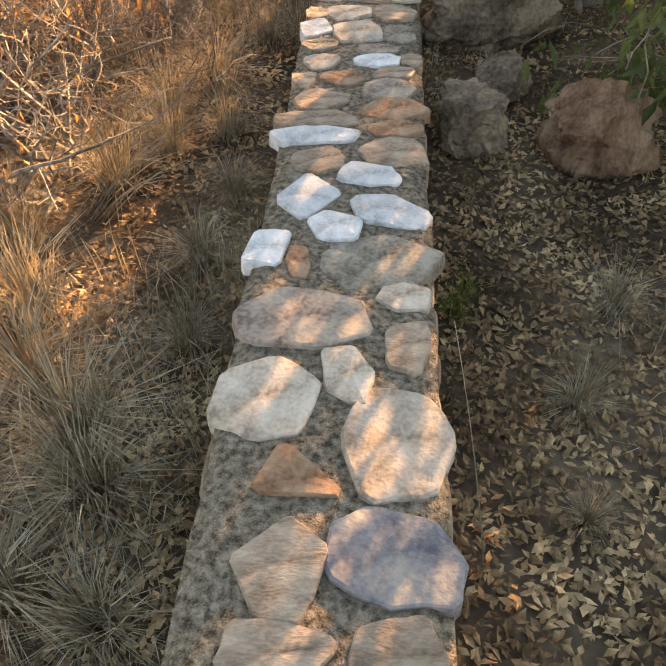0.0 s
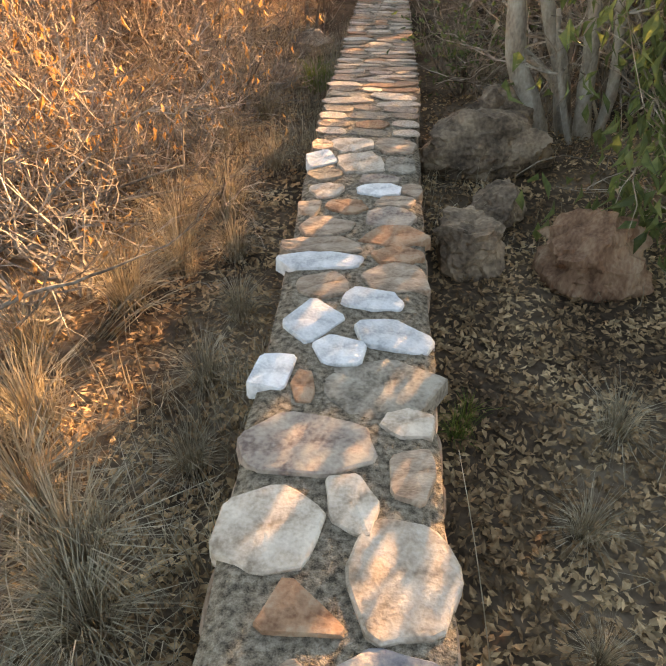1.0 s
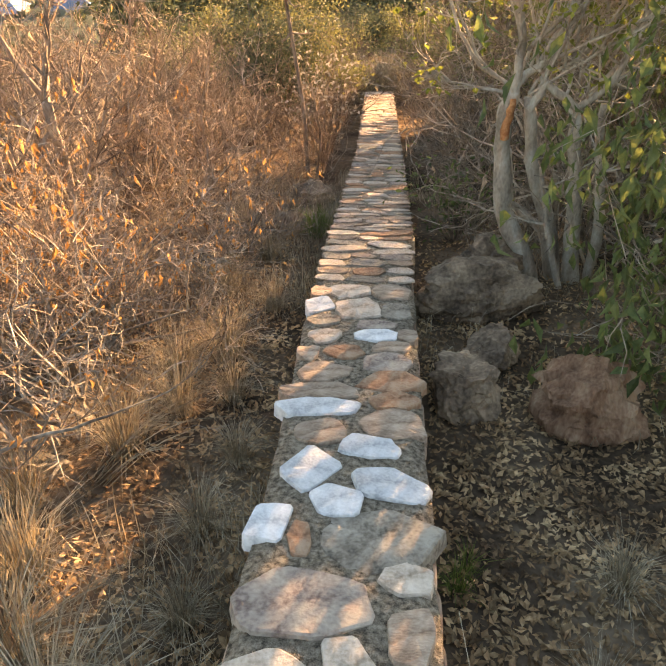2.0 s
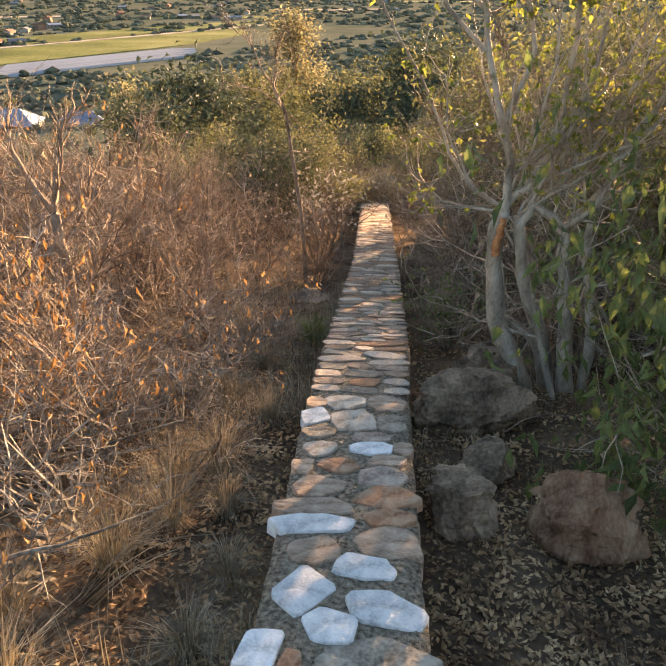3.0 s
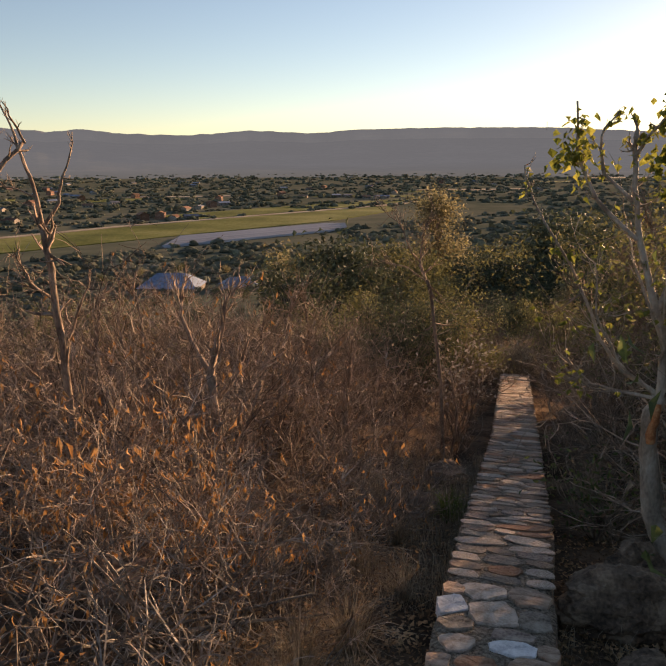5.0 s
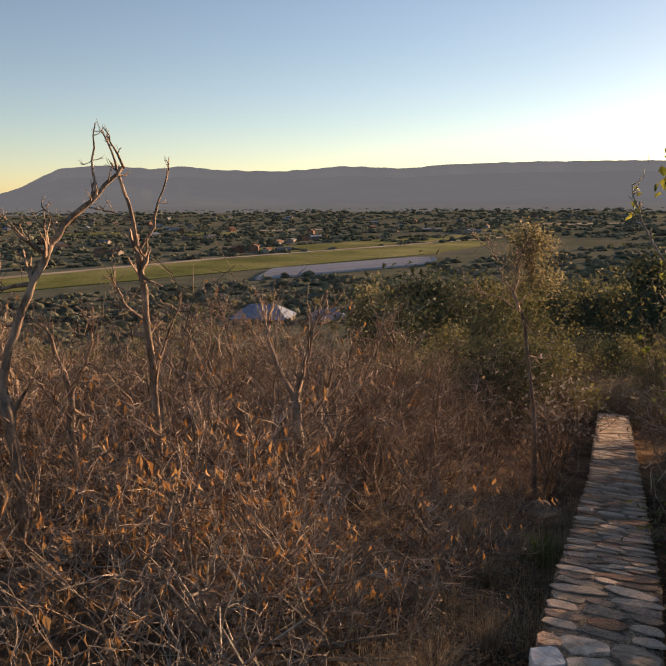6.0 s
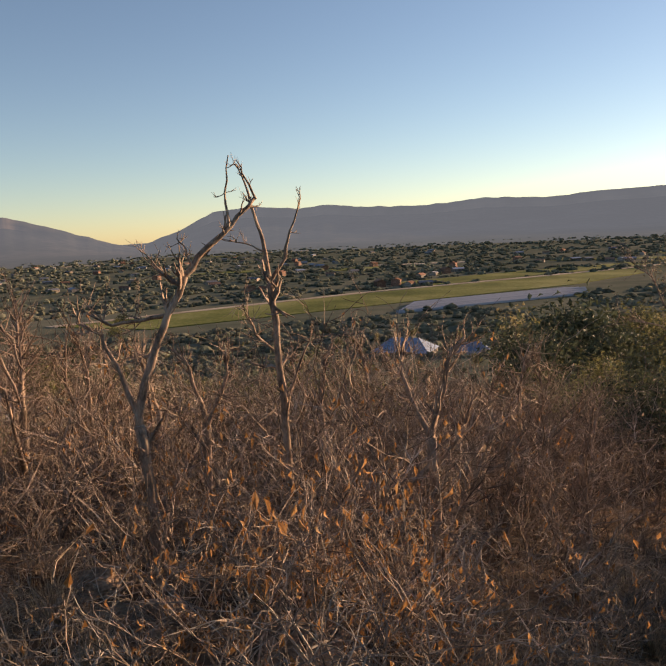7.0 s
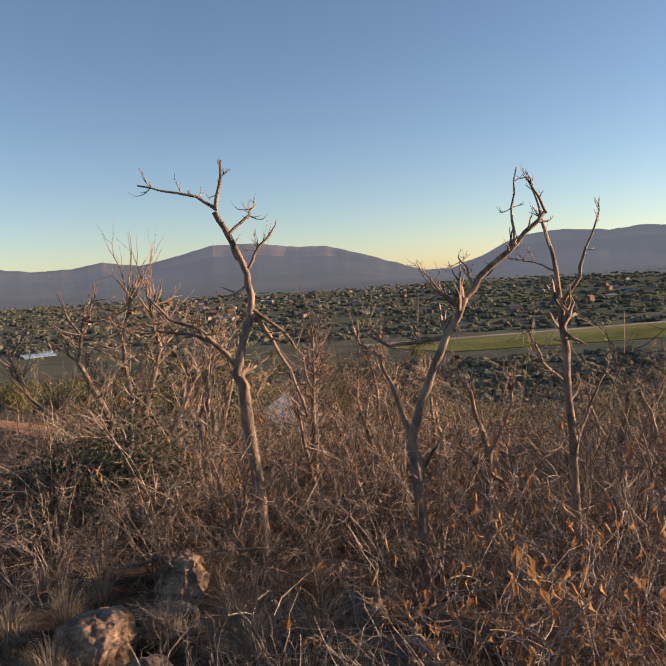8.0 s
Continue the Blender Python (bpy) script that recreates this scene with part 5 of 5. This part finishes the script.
random.seed(60)
for k in range(16):
    b, d = radians(random.uniform(-80, 8)), random.uniform(850, 2400)
    cx, cy, l, w, t = d * math.sin(b), d * math.cos(b), random.uniform(50, 150), random.uniform(14, 45), b + random.uniform(-0.3, 0.3)
    if in_fields(cx, cy):
        continue
    u, v = Vector((math.cos(t), -math.sin(t))), Vector((math.sin(t), math.cos(t)))
    pts = [Vector((cx, cy)) + u * p * l + v * q * w for p, q in ((-1, -1), (1, -0.8), (0.9, 1), (-0.8, 0.9))]
    sheet("field_patch", [(p.x, p.y) for p in pts], random.choice((CROP, DUST_ROAD)), 0.4, random.choice(("distant dry grass field among scrub", "distant pale cleared field among scrub")), "field")


def tunnels():
    """Long low tunnels of white cloth, side by side."""
    ob = root("tunnel_field", -212, 385, -46.2, "rows of long white shade-cloth tunnels on the fields", "greenhouse")
    geo = Geo()
    for k in range(9):
        w = math.pi * k / 8
        geo.verts += [Vector((0, 1.45 * math.cos(w), 1.6 * math.sin(w))), Vector((1, 1.45 * math.cos(w), 1.6 * math.sin(w)))]
    for k in range(8):
        geo.faces.append((2 * k, 2 * k + 1, 2 * k + 3, 2 * k + 2))
    geo.faces += [tuple(range(0, 18, 2)), tuple(range(17, 0, -2))]
    me = geo.mesh("tunnel", SHADE_CLOTH)
    for k in range(14):
        t = new("tunnel", me)
        t.parent = ob
        t.matrix_basis = pose(-4 + k * 1.2, -k * 3.9 + 24, 0, 0, 0, 59.5) @ Matrix.Diagonal((130 + 6 * (k % 4), 1, 1, 1))


tunnels()


def roofed_house(name, x, y, z, long, wide, tall, pitch, wall_mat, roof_mat, label, turn, hip=0.0, group="", windows=3):
    ob = root(name, x, y, z, label, "house", group, turn)
    body, roof = Geo(), Geo()
    l, w = long / 2, wide / 2
    body.verts += [Vector(p) for p in ((-l, -w, -0.6), (l, -w, -0.6), (l, w, -0.6), (-l, w, -0.6), (-l, -w, tall), (l, -w, tall), (l, w, tall), (-l, w, tall))]
    body.faces += [(0, 1, 5, 4), (1, 2, 6, 5), (2, 3, 7, 6), (3, 0, 4, 7), (4, 5, 6, 7)]
    if not hip:
        body.verts += [Vector((-l, 0, tall + pitch * 0.93)), Vector((l, 0, tall + pitch * 0.93))]
        body.faces += [(4, 8, 7), (5, 6, 9)]
    part("wall", body.mesh("wall", wall_mat), ob)
    e, f, t = l + 0.5, w + 0.5, 0.12
    for z0 in (tall - 0.05, tall - 0.05 + t):
        roof.verts += [Vector(p) for p in ((-e, -f, z0), (e, -f, z0), (e, f, z0), (-e, f, z0), (-e + hip, 0, z0 + pitch), (e - hip, 0, z0 + pitch))]
    for o, flip in ((0, True), (6, False)):
        for q in ((0, 1, 5, 4), (2, 3, 4, 5), (1, 2, 5), (3, 0, 4)):
            if hip or len(q) == 4:
                roof.faces.append(tuple(i + o for i in (reversed(q) if flip else q)))
    for a, b in ((0, 1), (1, 2), (2, 3), (3, 0)):
        if hip or (a, b) in ((0, 1), (2, 3)):
            roof.faces.append((a, b, b + 6, a + 6))
    part("roof", roof.mesh("roof", roof_mat), ob)
    for k in range(windows):
        for side in (-1, 1):
            g = Geo()
            cx, h0, h1 = -l + long * (k + 0.5) / windows, tall * 0.35, tall * 0.78
            for dy in (-0.04, 0.05):
                g.verts += [Vector((cx - 0.6, side * (w + dy), h0)), Vector((cx + 0.6, side * (w + dy), h0)), Vector((cx + 0.6, side * (w + dy), h1)), Vector((cx - 0.6, side * (w + dy), h1))]
            g.faces += [(4, 5, 6, 7), (0, 1, 5, 4), (1, 2, 6, 5), (2, 3, 7, 6), (3, 0, 4, 7)]
            part("window", g.mesh("window", DARK_OPENING), ob)
    return ob


roofed_house("metal_roofed_house", -131, 240, ground(-131, 240), 22, 16, 2.0, 4.6, PLASTER, METAL_ROOF, "long building under a blue-white metal hip roof", 12, 6)
roofed_house("metal_roofed_house", -106, 246, ground(-106, 246) - 1.2, 15, 13, 2.0, 4.0, PLASTER, METAL_ROOF, "smaller building under a blue-white metal hip roof", 30, 4.5)
roofed_house("cottage", -33, 17, ground(-33, 17) - 0.6, 5.0, 3.6, 1.7, 1.4, PLASTER, GREY_ROOF, "small cottage with a blue-grey sheet roof in the brush", -40, 0, "", 2)
roofed_house("cottage", -18.6, 2.6, ground(-18.6, 2.6) - 0.5, 4.2, 3.0, 1.3, 0.6, PLASTER, TILE_ROOF, "low pale cottage with a red-brown roof", 15, 0, "", 3)

random.seed(61)
HOUSES = []
for long, wide, tall, pitch, wm, rm, label in ((10, 7, 2.8, 1.8, PLASTER, TILE_ROOF, "distant plastered house with a terracotta roof"), (12, 8, 2.8, 1.5, PLASTER, GREY_ROOF, "distant plastered house with a grey roof"),
                                               (9, 8, 5, 1.8, TILE_ROOF, TILE_ROOF, "distant orange two-storey house"), (14, 8, 3, 1.4, PLASTER, METAL_ROOF, "distant pale house with a light metal roof")):
    HOUSES.append(roofed_house("village_house", -330, 640 + 30 * len(HOUSES), ground(-330, 640), long, wide, tall, pitch, wm, rm, label, random.uniform(0, 180), 0, "valley houses"))


def village():
    spots = [(-289, 540), (-313, 530), (-305, 545), (-280, 552), (-193, 900), (-185, 905), (-205, 895), (-240, 930), (-255, 925), (-402, 480), (-410, 470)]
    while len(spots) < 150:
        if random.random() < 0.8:
            b, d = radians(random.uniform(-78, -34)), random.uniform(720, 1700)
        else:
            b, d = radians(random.uniform(-34, 4)), random.uniform(850, 1700)
        x, y = d * math.sin(b), d * math.cos(b)
        if not in_fields(x, y):
            spots.append((x, y))
    for x, y in spots:
        m = pose(x, y, ground(x, y), 0, 0, random.uniform(0, 180))
        copy_thing(random.choice(HOUSES), m)


village()


def far_scrub():
    """Trees and thickets of the valley floor, too far to tell apart."""
    geo = Geo()
    made = 0
    while made < 12000:
        b = radians(random.uniform(-98, 36))
        d = 150 * (2700 / 150) ** random.random()
        x, y = d * math.sin(b), d * math.cos(b)
        w = math.degrees(b)
        if in_fields(x, y) or noise.noise((x * 0.006, y * 0.006, 2)) < -0.38 or (-34 < w < -20 and d < 262) or (-90 < w < -74 and 380 < d < 570):
            continue
        made += 1
        s = random.uniform(2.0, 4.2) * (0.85 + d / 1300)
        h = min(s * random.uniform(0.45, 0.85), 4.0 + d / 1200)
        z = ground(x, y)
        for _ in range(3):
            c = Vector((x + random.gauss(0, s * 0.4), y + random.gauss(0, s * 0.4), z))
            r, tall, base = s * random.uniform(0.4, 0.8), h * random.uniform(0.55, 1.1), len(geo.verts)
            for up, out in ((-0.1, 0.75), (0.35, 1.0), (0.75, 0.7)):
                for k in range(6):
                    q = 6.283 * (k + random.uniform(-0.3, 0.3)) / 6
                    rr = r * out * random.uniform(0.7, 1.25)
                    geo.verts.append(c + Vector((math.cos(q) * rr, math.sin(q) * rr, tall * (up + random.uniform(-0.1, 0.1)))))
            geo.verts.append(c + Vector((0, 0, tall)))
            for k in range(6):
                a, b2 = base + k, base + (k + 1) % 6
                geo.faces += [(a, b2, b2 + 6, a + 6), (a + 6, b2 + 6, b2 + 12, a + 12), (a + 12, b2 + 12, base + 18)]
    tagged(new("valley_scrub", geo.mesh("valley_scrub", SCRUB)), "dark scrub and trees scattered over the valley floor", "scrub", "", "stuff")


random.seed(62)
far_scrub()


def utility_pole(x, y, tall):
    ob = root("utility_pole", x, y, ground(x, y), "thin weathered wooden utility pole", "pole", "utility poles")
    g = Geo()
    g.tube([Vector((0, 0, 0)), Vector((0, 0, tall * 0.5)), Vector((0, 0, tall))], [0.16, 0.13, 0.1], 8)
    part("post", g.mesh("post", POLE_WOOD, True), ob)
    g = Geo()
    g.tube([Vector((-0.9, 0, tall - 0.6)), Vector((0.9, 0, tall - 0.6))], [0.07, 0.07], 4)
    part("crossarm", g.mesh("crossarm", POLE_WOOD), ob)


utility_pole(-163, 133, 9)
utility_pole(-225, 130, 9)


def mast(bearing, d, base, tall):
    b = radians(bearing)
    ob = root("radio_mast", d * math.sin(b), d * math.cos(b), base, "thin radio mast on the far ridge", "mast", "radio masts")
    g = Geo()
    g.tube([Vector((0, 0, -50)), Vector((0, 0, tall))], [2.0, 1.0], 4)
    part("lattice", g.mesh("lattice", POLE_WOOD), ob)


mast(0.74, 3680, 142, 36)
mast(3.2, 3680, 135, 24)


# ---- the pieces of the wall's capping ----
random.seed(77)
capping_courses()
